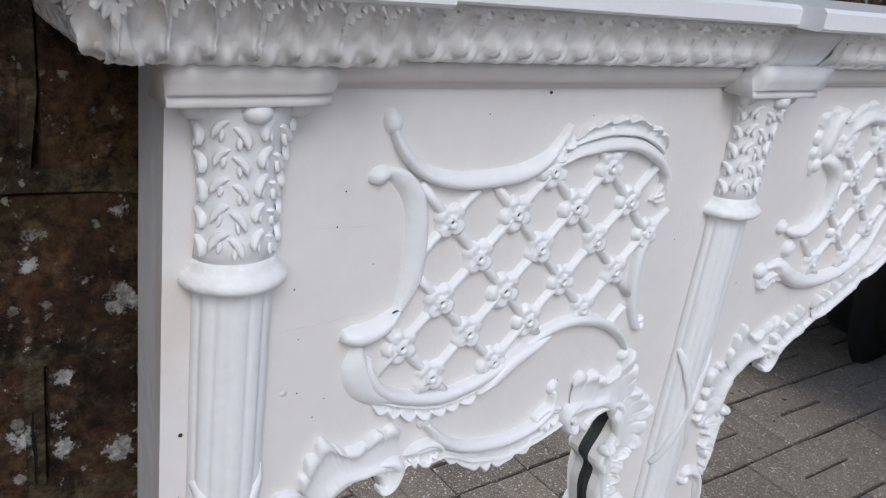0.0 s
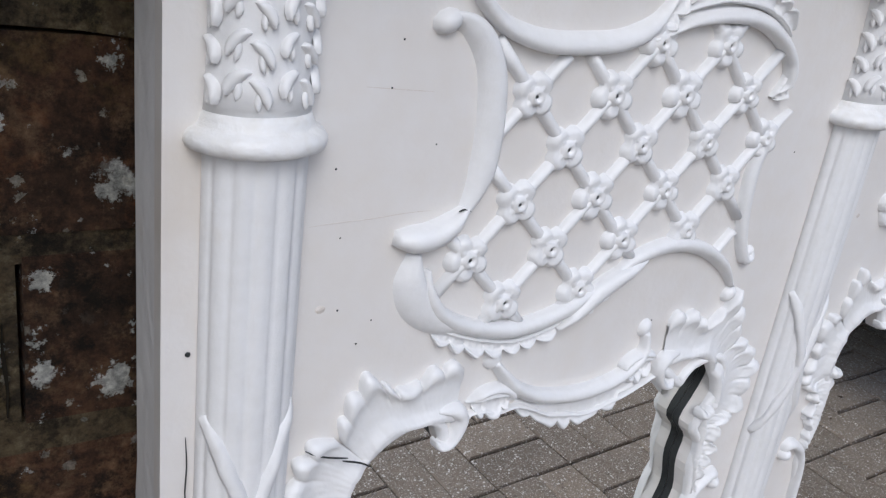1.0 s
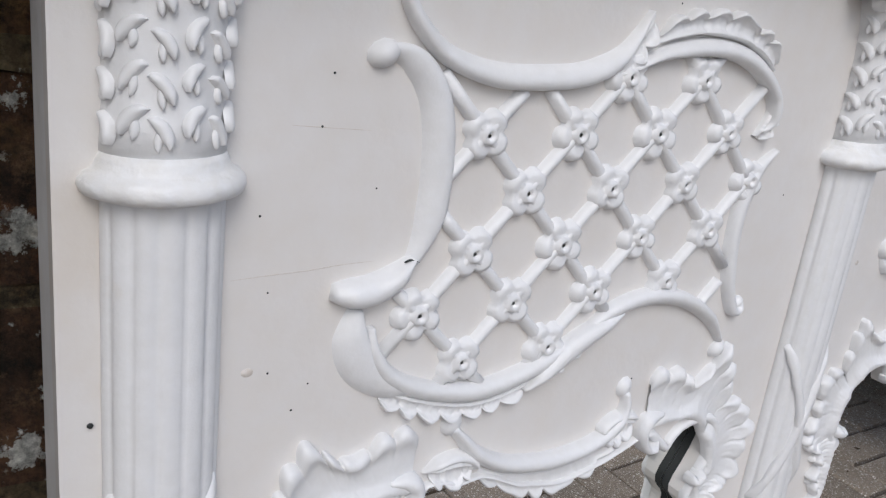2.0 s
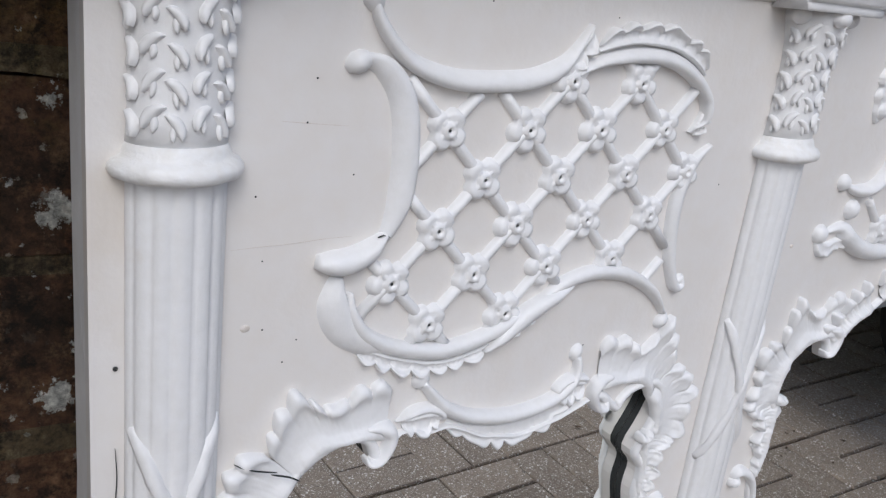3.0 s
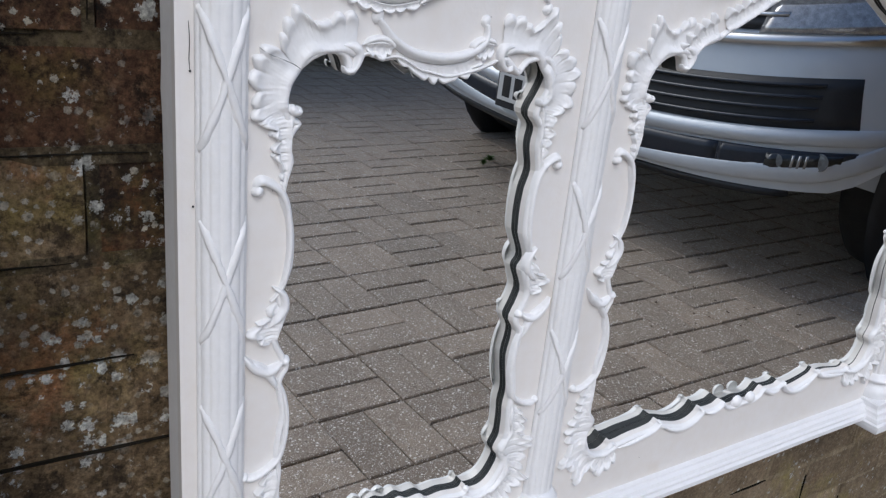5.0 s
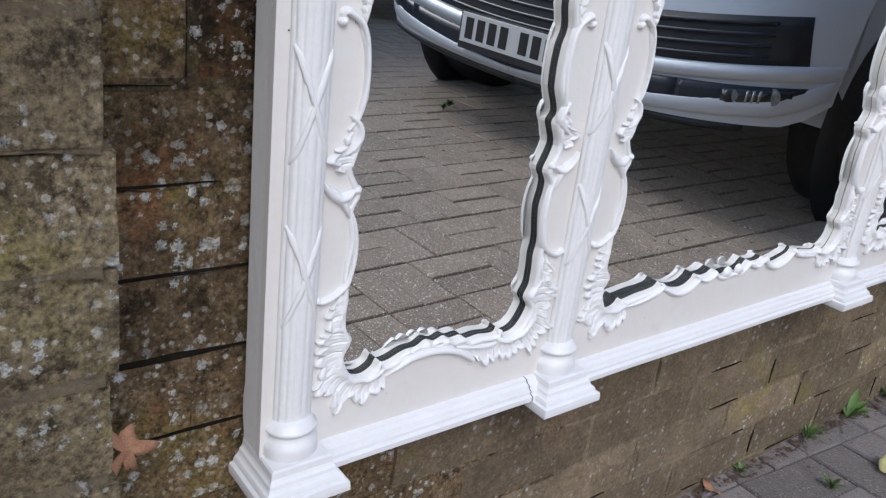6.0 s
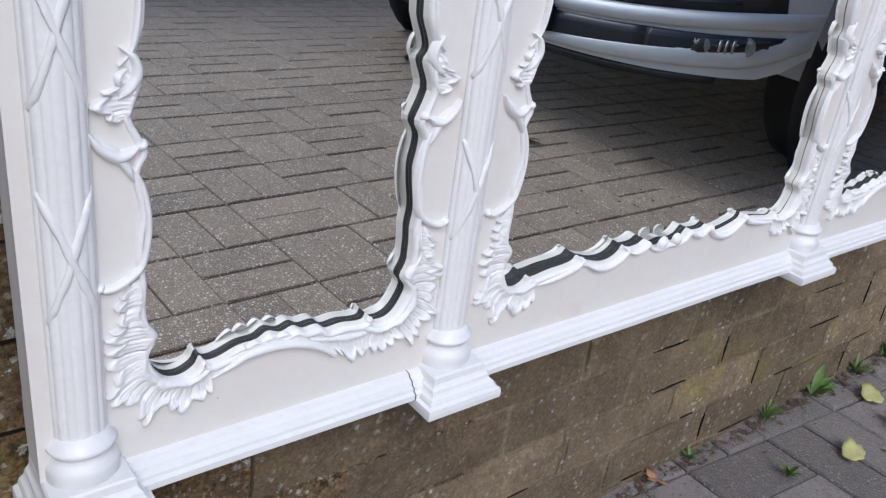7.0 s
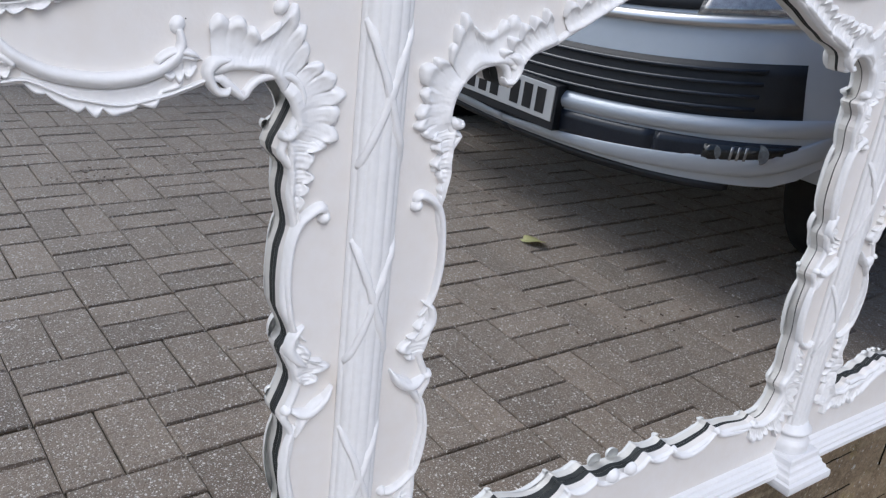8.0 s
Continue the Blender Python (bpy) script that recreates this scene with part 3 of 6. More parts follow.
def column(cx):
    """A half column: plinth block, moulded base, fluted shaft, crossed ribbons, collar and leaf capital."""
    bm = bmesh.new()
    steps = [(0.0400, 0.0380, 0.3672), (0.0415, 0.0400, 0.3690), (0.0417, 0.0402, 0.3740), (0.0410, 0.0394, 0.3785), (0.0376, 0.0356, 0.3798), (0.0372, 0.0352, 0.3822), (0.0360, 0.0340, 0.3848), (0.0338, 0.0318, 0.3862), (0.0326, 0.0306, 0.3880), (0.0318, 0.0298, 0.3912), (0.0300, 0.0274, 0.3930), (0.0290, 0.0262, 0.3950), (0.0285, 0.0258, 0.4015), (0.0270, 0.0245, 0.4030)]
    rings = [[bm.verts.new((cx + sx * hx, y, z)) for sx, y in ((-1, 0.034), (-1, -dy), (1, -dy), (1, 0.034))] for hx, dy, z in steps]
    for p, q in zip(rings, rings[1:]):
        for i in range(4):
            bm.faces.new((p[i], p[(i + 1) % 4], q[(i + 1) % 4], q[i]))
    bm.faces.new(rings[0]), bm.faces.new(rings[-1])
    col = part("column", bm, TRIM, overmantel, "white half column with plinth block and ribbons", smooth=False)
    base = [(0.0, 0.402), (0.0236, 0.402), (0.0248, 0.4040), (0.0249, 0.4120), (0.0240, 0.4160), (0.0212, 0.4188), (0.0196, 0.4225), (0.0198, 0.4255), (0.0226, 0.4264), (0.0237, 0.4284), (0.0230, 0.4308), (0.0198, 0.4325), (0.0180, 0.4375), (0.0, 0.4385)]
    part("base", revolve(bmesh.new(), base, cx, 0.0, 20, math.pi, 2 * math.pi, 1, 0.9), TRIM, col)
    # fluted shaft
    bm = bmesh.new()
    rows, seg = 24, 56
    grid = []
    for i in range(rows + 1):
        z = 0.4365 + (0.992 - 0.4365) * i / rows
        rad = 0.0177 - 0.0006 * (i / rows)
        row = []
        for j in range(seg + 1):
            a = math.pi + math.pi * j / seg
            f = abs(math.sin((j / seg) * math.pi * 7))
            q = rad * (0.945 + 0.066 * f ** 0.6) + 0.0003 * noise.noise((cx * 40 + j * 0.3, z * 25, 1.0))
            row.append(bm.verts.new((cx + q * math.cos(a), 0.0005 + q * 0.74 * math.sin(a), z)))
        grid.append(row)
    for p, q in zip(grid, grid[1:]):
        for a, b, c, d in zip(p, p[1:], q[1:], q):
            bm.faces.new((a, b, c, d))
    part("shaft", bm, WHITE, col, "fluted white shaft")
    # collar
    collar = [(0.0, 0.9835), (0.0178, 0.9835), (0.0192, 0.9840), (0.0218, 0.9850), (0.0227, 0.9870), (0.0224, 0.9888), (0.0210, 0.9906), (0.0192, 0.9914), (0.0184, 0.9922), (0.0176, 0.9942), (0.0168, 0.9960), (0.0, 0.9965)]
    part("collar", revolve(bmesh.new(), collar, cx, 0.0, 22, math.pi, 2 * math.pi, 1, 0.85), WORN, col)
    # capital
    bell = [(0.0, 0.9940), (0.0170, 0.9940), (0.0163, 1.0050), (0.0160, 1.018), (0.0165, 1.032), (0.0178, 1.044), (0.0208, 1.054), (0.0228, 1.0602), (0.0, 1.0604)]
    capital = part("capital", revolve(bmesh.new(), bell, cx, 0.0, 18, math.pi, 2 * math.pi, 1, 0.78), WHITE, col, "leaf-carved capital")
    for row in range(5):
        z = 1.0035 + row * 0.0112
        rad = (0.0166, 0.0163, 0.0165, 0.0175, 0.0195)[row]
        for k, at_turn in enumerate((1.10, 1.29, 1.43, 1.60, 1.74, 1.90)):
            a = math.pi * (at_turn + random.uniform(-0.012, 0.012))
            x, y = cx + (rad + 0.0001) * math.cos(a), (rad + 0.0001) * 0.78 * math.sin(a)
            ob = new("leaf", LEAF_SMALL)
            ob.parent = capital
            away = -1 if k % 2 else 1
            ob.matrix_basis = pose(x, y, z + (0.003 if k % 2 else 0.0), -10, random.uniform(-10, 10), math.degrees(a) - 270) @ Matrix.Diagonal((away * random.uniform(0.90, 1.12), random.uniform(0.55, 0.75), random.uniform(0.85, 1.1), 1))
    for dx in (-0.020, 0.0, 0.020):
        part("volute", bulb(bmesh.new(), cx + dx, 1.0575, 0.0046, 0.0045, -0.0170 if dx == 0 else -0.008, 1.35), WHITE, capital)
    # crossed ribbons
    for zc in (0.8475, 0.7115, 0.5725):
        for s in (-1, 1):
            bm = bmesh.new()
            rings = []
            for i in range(33):
                t = i / 32 * 2 - 1
                rad = 0.0172
                z = zc + 0.045 * t
                x = cx + s * rad * t * (0.90 + 0.06 * t * t) + 0.0005 * noise.noise((z * 70, s * 5.0, cx))
                y = -0.75 * math.sqrt(max(0.0, rad * rad - (x - cx) ** 2))
                a = math.atan2(y / 0.75, x - cx)
                w = 0.0029 * (1 - 0.6 * abs(t) ** 4) * (1 + 0.30 * noise.noise((z * 160, s * 2.0, cx * 9)))
                ring = []
                fade = (1 - abs(t) ** 8) * (0.66 + 0.30 * noise.noise((z * 120, s * 3.0, cx * 7)))
                for h, o in ((-1.0, -0.0015), (-0.80, 0.0016 * fade - 0.0003), (-0.35, 0.0028 * fade - 0.0003), (0.35, 0.0028 * fade - 0.0003), (0.80, 0.0016 * fade - 0.0003), (1.0, -0.0015)):
                    xx = x - s * h * w * 0.92
                    xx = cx + max(-rad, min(rad, xx - cx))
                    yy = -0.75 * math.sqrt(max(0.0, rad * rad - (xx - cx) ** 2))
                    aa = math.atan2(yy, xx - cx)
                    ring.append(bm.verts.new((xx + math.cos(aa) * o, yy + math.sin(aa) * o, z + h * w * 0.42)))
                rings.append(ring)
            for p, q in zip(rings, rings[1:]):
                for a1, b1, c1, d1 in zip(p, p[1:], q[1:], q):
                    bm.faces.new((a1, b1, c1, d1))
            bm.faces.new(rings[0]), bm.faces.new(rings[-1])
            part("ribbon", bm, WHITE, col)
    return col


for cx in COLUMNS:
    lean(column(cx))


def frilled(bm, path, side, inner, reach, lobes, high, rough=0.25, seed=0.0, y0=0.0, ends=0.35):
    """A ribbed, scalloped edge of carved leaf along a curve, growing to one side (+1 left of its run, -1 right)."""
    path = [np.array(p[:2], float) for p in path]
    dist = [0.0]
    for a, b in zip(path, path[1:]):
        dist.append(dist[-1] + float(np.hypot(*(b - a))))
    n, rows, grid = lobes * 10 + 1, 8, []
    for i in range(n):
        u = i / (n - 1)
        d = u * dist[-1]
        x, z = np.interp(d, dist, [p[0] for p in path]), np.interp(d, dist, [p[1] for p in path])
        e = dist[-1] * 0.06 + 0.004
        ax, az = np.interp(d - e, dist, [p[0] for p in path]), np.interp(d - e, dist, [p[1] for p in path])
        bx, bz = np.interp(d + e, dist, [p[0] for p in path]), np.interp(d + e, dist, [p[1] for p in path])
        t = np.array([bx - ax, bz - az])
        t /= max(np.hypot(*t), 1e-9)
        nn = np.array([-t[1], t[0]]) * side
        part_of = (lobes * u) % 1.0 if i < n - 1 else 1.0
        lobe = max(0.0, 1 - abs(2 * part_of - 1) ** 1.6)
        rib = 0.5 + 0.5 * math.cos(4 * math.pi * (part_of - 0.5))
        end = ends + (1 - ends) * min(1.0, 4 * u, 4 * (1 - u))
        var = 1 + rough * 1.6 * noise.noise((math.floor(lobes * u - 1e-6) * 3.7, seed, 0.5))
        row = []
        for j in range(rows):
            q = j / (rows - 1)
            lean = 0.35 * (u - 0.5) * reach * q
            o = inner + reach * q * (0.88 + 0.12 * lobe + 0.06 * noise.noise((u * lobes * 2.3, seed, 4.0))) * end * var
            h = high * (0.4 + 0.6 * end) * (0.72 - 0.95 * q + 1.12 * q * q) * (1 - 0.34 * q ** 0.8 * (1 - lobe) ** 1.2) * (1 - 0.16 * q * (1 - rib))
            if j == rows - 1:
                h = -0.0008
            if j == 0:
                h = -0.0008
            row.append(bm.verts.new((x + nn[0] * o + t[0] * lean, y0 - h, z + nn[1] * o + t[1] * lean)))
        grid.append(row)
    for p, q in zip(grid, grid[1:]):
        for a, b, c, d in zip(p, p[1:], q[1:], q):
            bm.faces.new((a, b, c, d))
    return bm


def rosette(bm, x, z, r, high, petals=5, turn=0.0):
    """A small open flower with a raised eye, as one surface."""
    seg, rad = petals * 6, (0.0, 0.10, 0.24, 0.34, 0.46, 0.66, 0.85, 1.0)
    eye = (0.5, 0.80, 1.05, 0.62, 0.66, 0.86, 0.74, -0.1)
    rings = []
    for q, h in zip(rad[1:], eye[1:]):
        ring = []
        for j in range(seg):
            a = turn + 2 * math.pi * j / seg
            p = abs(math.cos(petals * (a - turn) / 2))
            f = 1 if q < 0.4 else 0.74 + 0.26 * p ** 0.6
            hh = h * high if q < 0.4 else h * high * (0.70 + 0.30 * p)
            ring.append(bm.verts.new((x + r * q * f * math.cos(a), -hh, z + r * q * f * math.sin(a))))
        rings.append(ring)
    top = bm.verts.new((x, -high * 0.45, z))
    for p, q in zip(rings, rings[1:]):
        for j in range(seg):
            bm.faces.new((p[j], p[(j + 1) % seg], q[(j + 1) % seg], q[j]))
    for j in range(seg):
        bm.faces.new((rings[0][j], rings[0][(j + 1) % seg], top))
    return bm


# ---- carved panels over the side openings ----
def along(pts, count):
    """count places spread evenly by length along a smooth curve through the points."""
    c = np.array(catmull(pts, 8))
    d = np.concatenate([[0.0], np.cumsum(np.hypot(*(c[1:] - c[:-1]).T))])
    u = np.linspace(0, d[-1], count)
    return np.stack([np.interp(u, d, c[:, 0]), np.interp(u, d, c[:, 1])], axis=1)


def fan(bm, inner, outer, lobes, high, seed=0.0, notch=0.22, groove=0.55, roll=0.30, sharp=1.6, smooth=0.0, y0=0.0, rib=0.11):
    """A carved leaf or shell: a skin from a smooth inner edge out to a lobed rim, hollowed behind the inner roll, with a groove between the lobes and ribs inside them; smooth: the share next to the inner edge that stays plain."""
    n, rows = lobes * 12 + 1, 15
    ins, outs = along(inner, n), along(outer, n)
    grid = []
    for i in range(n):
        u = i / (n - 1)
        w = lobes * u + 0.55 * noise.noise((u * lobes * 0.8, seed, 2.0)) * min(1, 6 * u, 6 * (1 - u))
        t = w % 1.0
        lobe = 1 - abs(2 * t - 1) ** sharp
        cell = math.floor(w)
        size = 1 + 0.30 * noise.noise((cell * 3.7, seed, 0.5))
        fine = 0.5 + 0.5 * math.cos(6 * math.pi * (t - 0.5))
        end = 0.6 + 0.4 * min(1.0, 6 * u, 6 * (1 - u))
        row = []
        for j in range(rows):
            q = j / (rows - 2) if j < rows - 1 else 1.0
            reach = q * (1 - notch * (1 - lobe) * q) * (1 + (size - 1) * 0.5 * q)
            twist = 0.10 * (t - 0.5) * q * q / lobes
            k = min(max(u + twist, 0.0), 1.0) * (n - 1)
            k0 = min(int(k), n - 2)
            p = ins[i] + ((outs[k0] * (1 - (k - k0)) + outs[k0 + 1] * (k - k0)) - ins[i]) * reach
            edge = math.exp(-((q - 0.10) / 0.11) ** 2) * roll
            rim = math.exp(-((q - 0.86) / 0.12) ** 2) * (0.24 + 0.26 * lobe) * size
            dish = 0.50 - 0.18 * math.sin(math.pi * min(1.0, q * 1.1))
            far = max(0.0, (q - smooth) / (1 - smooth))
            cut = groove * (1 - lobe) ** 2.2 * min(1.0, 1.5 * far) * 0.55
            h = high * end * max(0.10, dish + edge + rim - cut + rib * fine * math.sin(math.pi * far) + 0.05 * noise.noise((u * lobes * 5, q * 4, seed)))
            if j == 0:
                h *= 0.55
            if j == rows - 1:
                h = -0.0009
            row.append(bm.verts.new((p[0], y0 - h, p[1])))
        foot = bm.verts.new((ins[i][0], y0 + 0.0009, ins[i][1]))
        grid.append([foot] + row)
    for p, q in zip(grid, grid[1:]):
        for a, b, c, d in zip(p, p[1:], q[1:], q):
            bm.faces.new((a, b, c, d))
    return bm


def lattice_panel(flipped):
    """The carved cartouche with its lattice and rosettes; flipped gives its mirror twin."""
    f = (lambda p: flip(p, MIDDLE)) if flipped else (lambda p: list(p))
    one = lambda x: 2 * MIDDLE - x if flipped else x
    sgn = -1 if flipped else 1
    cart = part("cartouche", ridge(bmesh.new(), f([(0.2335, 1.047), (0.2355, 1.0409), (0.2419, 1.0324), (0.2524, 1.0247), (0.2701, 1.0198), (0.2912, 1.0194), (0.310, 1.0216), (0.325, 1.0289), (0.3360, 1.0445)]), (0.0024, 0.0028, 0.0030, 0.0036, 0.0042, 0.0044, 0.0042, 0.0038, 0.0010), 0.0062, lean=-0.35 * sgn, taper=(0.7, 0.5)), WHITE, overmantel, "carved rococo cartouche with lattice")

    def scroll(pts, ws, h, slope=0.0, name="scroll"):
        part(name, ridge(bmesh.new(), f(pts), ws, h, lean=slope * sgn, taper=(0.6, 0.6)), WHITE, cart)

    def spray(name, inner, outer, lobes, h, seed, **how):
        part(name, fan(bmesh.new(), f(inner), f(outer), lobes, h, seed, **how), WHITE, cart)

    scroll([(0.3316, 1.0238), (0.346, 1.0301), (0.3677, 1.0332), (0.3884, 1.0314), (0.4044, 1.0244), (0.4152, 1.0142), (0.4164, 1.0039), (0.4110, 0.9995)], (0.0020, 0.0030, 0.0036, 0.0038, 0.0036, 0.0032, 0.0028, 0.0020), 0.0066, -0.3)
    scroll([(0.4261, 0.9911), (0.4155, 0.9825), (0.4095, 0.9675), (0.4092, 0.9484), (0.4130, 0.9300), (0.4195, 0.9165), (0.4245, 0.9165), (0.4240, 0.9215)], (0.0020, 0.0036, 0.0042, 0.0040, 0.0034, 0.0028, 0.0024, 0.0018), 0.0048)
    scroll([(0.3304, 0.9189), (0.3438, 0.926), (0.3627, 0.9293), (0.3846, 0.9255), (0.4032, 0.915), (0.4148, 0.9015)], (0.0030, 0.0038, 0.0042, 0.0038, 0.0030, 0.0020), 0.0060, 0.3)
    scroll([(0.3010, 0.8975), (0.3110, 0.9040), (0.3230, 0.9125), (0.3360, 0.9192), (0.3480, 0.9245)], (0.0010, 0.0040, 0.0052, 0.0042, 0.0020), 0.0074, 0.2)
    scroll([(0.2310, 0.9340), (0.2322, 0.9252), (0.2390, 0.9143), (0.2557, 0.9052), (0.2784, 0.9008), (0.2978, 0.9038), (0.3142, 0.9100), (0.3270, 0.9180)], (0.0020, 0.0030, 0.0036, 0.0040, 0.0044, 0.0044, 0.0040, 0.0020), 0.0064, 0.3)
    scroll([(0.2245, 0.9410), (0.2238, 0.9290), (0.2283, 0.9180), (0.2385, 0.9098), (0.2510, 0.9045)], (0.0040, 0.0064, 0.0066, 0.0052, 0.0026), 0.0050, 0.5)
    scroll([(0.2160, 0.9480), (0.2270, 0.9472), (0.2362, 0.9502), (0.2448, 0.9580)], (0.0046, 0.0054, 0.0048, 0.0016), 0.0082)
    scroll([(0.2294, 1.0253), (0.2380, 1.0228), (0.2450, 1.0152), (0.2490, 1.0040), (0.2505, 0.9862), (0.2490, 0.9691), (0.2440, 0.9560)], (0.0036, 0.0044, 0.0050, 0.0053, 0.0053, 0.0050, 0.0034), 0.0048, 0.55)
    for x, z, r, turn in ((0.2325, 1.0480, 0.0058, 1.9), (0.2285, 1.0245, 0.0056, 0.4), (0.4156, 0.8972, 0.0050, 0.8), (0.4232, 0.9195, 0.0036, 0.5)):
        part("knob", bulb(bmesh.new(), one(x), z, r * 0.8, r * 0.9, stretch=1.35, angle=turn * sgn), WHITE, cart)
    spray("crest", [(0.342, 1.0330), (0.3560, 1.0365), (0.368, 1.0375), (0.3884, 1.0355), (0.4044, 1.0290), (0.4110, 1.0250)], [(0.3425, 1.0375), (0.3500, 1.0445), (0.368, 1.0485), (0.3850, 1.0475), (0.4032, 1.0410), (0.4140, 1.0300)], 6, 0.0060, 1.0, notch=0.42, sharp=1.6)
    spray("crest", [(0.2377, 0.9090), (0.258, 0.9010), (0.2784, 0.8965), (0.2978, 0.8995), (0.3100, 0.9040)], [(0.2360, 0.9030), (0.2471, 0.8965), (0.2679, 0.8905), (0.2830, 0.8905), (0.3000, 0.8945), (0.3090, 0.8990)], 8, 0.0052, 2.0, notch=0.42, sharp=1.5)
    spray("tendril", [(0.3050, 0.9060), (0.3200, 0.9170), (0.3330, 0.9220)], [(0.3150, 0.9000), (0.3260, 0.9075), (0.3370, 0.9150)], 3, 0.0055, 3.0, notch=0.5)
    spray("tendril", [(0.3200, 1.0230), (0.3290, 1.0320), (0.3370, 1.0440)], [(0.3240, 1.0190), (0.3345, 1.0250), (0.3420, 1.0360)], 3, 0.0050, 4.0, notch=0.45)
    spray("tendril", [(0.4080, 0.9980), (0.4130, 1.0060), (0.4150, 1.0140)], [(0.4150, 0.9950), (0.4200, 1.0030), (0.4195, 1.0130)], 3, 0.0050, 5.0, notch=0.45)
    # lattice bars on the diagonal grid, cut to the cartouche's inside
    inside = catmull([(0.2500, 1.0200), (0.2701, 1.0150), (0.2912, 1.0150), (0.310, 1.0180), (0.3316, 1.0240), (0.346, 1.0290), (0.3677, 1.0310), (0.3884, 1.0290), (0.4044, 1.0220), (0.4130, 1.0120), (0.4150, 0.9950), (0.4100, 0.9750), (0.4075, 0.9560), (0.4080, 0.9400), (0.4000, 0.9200), (0.3846, 0.9270), (0.3627, 0.9300), (0.3438, 0.9270), (0.3250, 0.9170), (0.3100, 0.9090), (0.2978, 0.9060), (0.2784, 0.9030), (0.2557, 0.9080), (0.2400, 0.9160), (0.2335, 0.9280), (0.2400, 0.9480), (0.2500, 0.9560), (0.2520, 0.9700), (0.2530, 0.9860), (0.2515, 1.0040)], 3, True)

    def within(x, z):
        hit = False
        for (xa, za, *_), (xb, zb, *_) in zip(inside, inside[1:] + inside[:1]):
            if (za > z) != (zb > z) and x < xa + (z - za) / (zb - za) * (xb - xa):
                hit = not hit
        return hit

    x0, z0, dx, dz = 0.2892, 0.9784, 0.0402, 0.0420
    bm = bmesh.new()
    for s in (-1, 1):
        for k in range(-6, 7):
            run = []
            for i in range(-120, 121):
                t = i / 20
                x, z = x0 + dx * (k + t) / 2, z0 + s * dz * (t - k) / 2
                if within(x, z):
                    run.append((x, z))
                elif len(run) > 6:
                    ridge(bm, f([run[0], run[len(run) // 2], run[-1]]), 0.0027, 0.0038, n=3, taper=(1, 1), cross=6)
                    run = []
                else:
                    run = []
    part("lattice", bm, WHITE, cart)
    for i in range(-8, 9):
        for j in range(-6, 7):
            if (i + j) % 2:
                continue
            x, z = x0 + dx * i / 2, z0 + dz * j / 2
            if not within(x, z):
                continue
            bm = rosette(bmesh.new(), one(x), z, 0.0108 * random.uniform(0.92, 1.06), 0.0052, random.choice((4, 5)), random.uniform(0.6, 1.0))
            part("rosette", bm, WHITE, cart)
    return cart


lattice_panel(False)
lattice_panel(True)


def swag(flipped):
    """The shallow C scroll over a side opening, with pointed scallops below and a small shell at each end."""
    f = (lambda p: flip(p, MIDDLE)) if flipped else (lambda p: list(p))
    one = lambda x: 2 * MIDDLE - x if flipped else x
    sgn = -1 if flipped else 1
    s = part("swag_scroll", ridge(bmesh.new(), f([(0.2700, 0.8865), (0.2750, 0.8807), (0.2828, 0.8722), (0.296, 0.8646), (0.3122, 0.8606), (0.3285, 0.8597), (0.3445, 0.8625), (0.356, 0.8685), (0.3613, 0.8765), (0.3605, 0.8850)]), (0.0026, 0.0030, 0.0034, 0.0038, 0.0042, 0.0043, 0.0040, 0.0037, 0.0034, 0.0026), 0.0068, lean=0.3 * sgn, taper=(0.7, 0.7)), WHITE, overmantel, "carved C scroll above the opening")
    for x, z, r in ((0.2698, 0.8885, 0.0048), (0.3595, 0.8870, 0.0042)):
        part("knob", bulb(bmesh.new(), one(x), z, r, r * 0.8, stretch=1.2, angle=1.2), WHITE, s)
    part("scallop", fan(bmesh.new(), f([(0.2860, 0.8650), (0.2960, 0.8600), (0.3122, 0.8562), (0.3285, 0.8553), (0.3445, 0.8580), (0.3580, 0.8650)]), f([(0.2845, 0.8590), (0.2985, 0.8490), (0.313, 0.8425), (0.3329, 0.8415), (0.3490, 0.8465), (0.3650, 0.8590)]), 6, 0.0034, 6.0, notch=0.36, sharp=1.4, roll=0.0), WHITE, s)
    for side in (False, True):
        g = (lambda p: f(flip(p, SIDE_MID))) if side else f
        part("end_shell", fan(bmesh.new(), g([(0.2615, 0.8705), (0.2720, 0.8725), (0.2815, 0.8695)]), g([(0.2625, 0.8640), (0.2730, 0.8570), (0.2825, 0.8645)]), 3, 0.0050, 7.0 + side, roll=0.6, notch=0.3), WHITE, s)
        part("end_curl", ridge(bmesh.new(), g([(0.2590, 0.8690), (0.2660, 0.8730), (0.2750, 0.8735), (0.2820, 0.8692), (0.2800, 0.8655)]), (0.0014, 0.0022, 0.0024, 0.0020, 0.0012), 0.0058), WHITE, s)
    return s


swag(False)
swag(True)


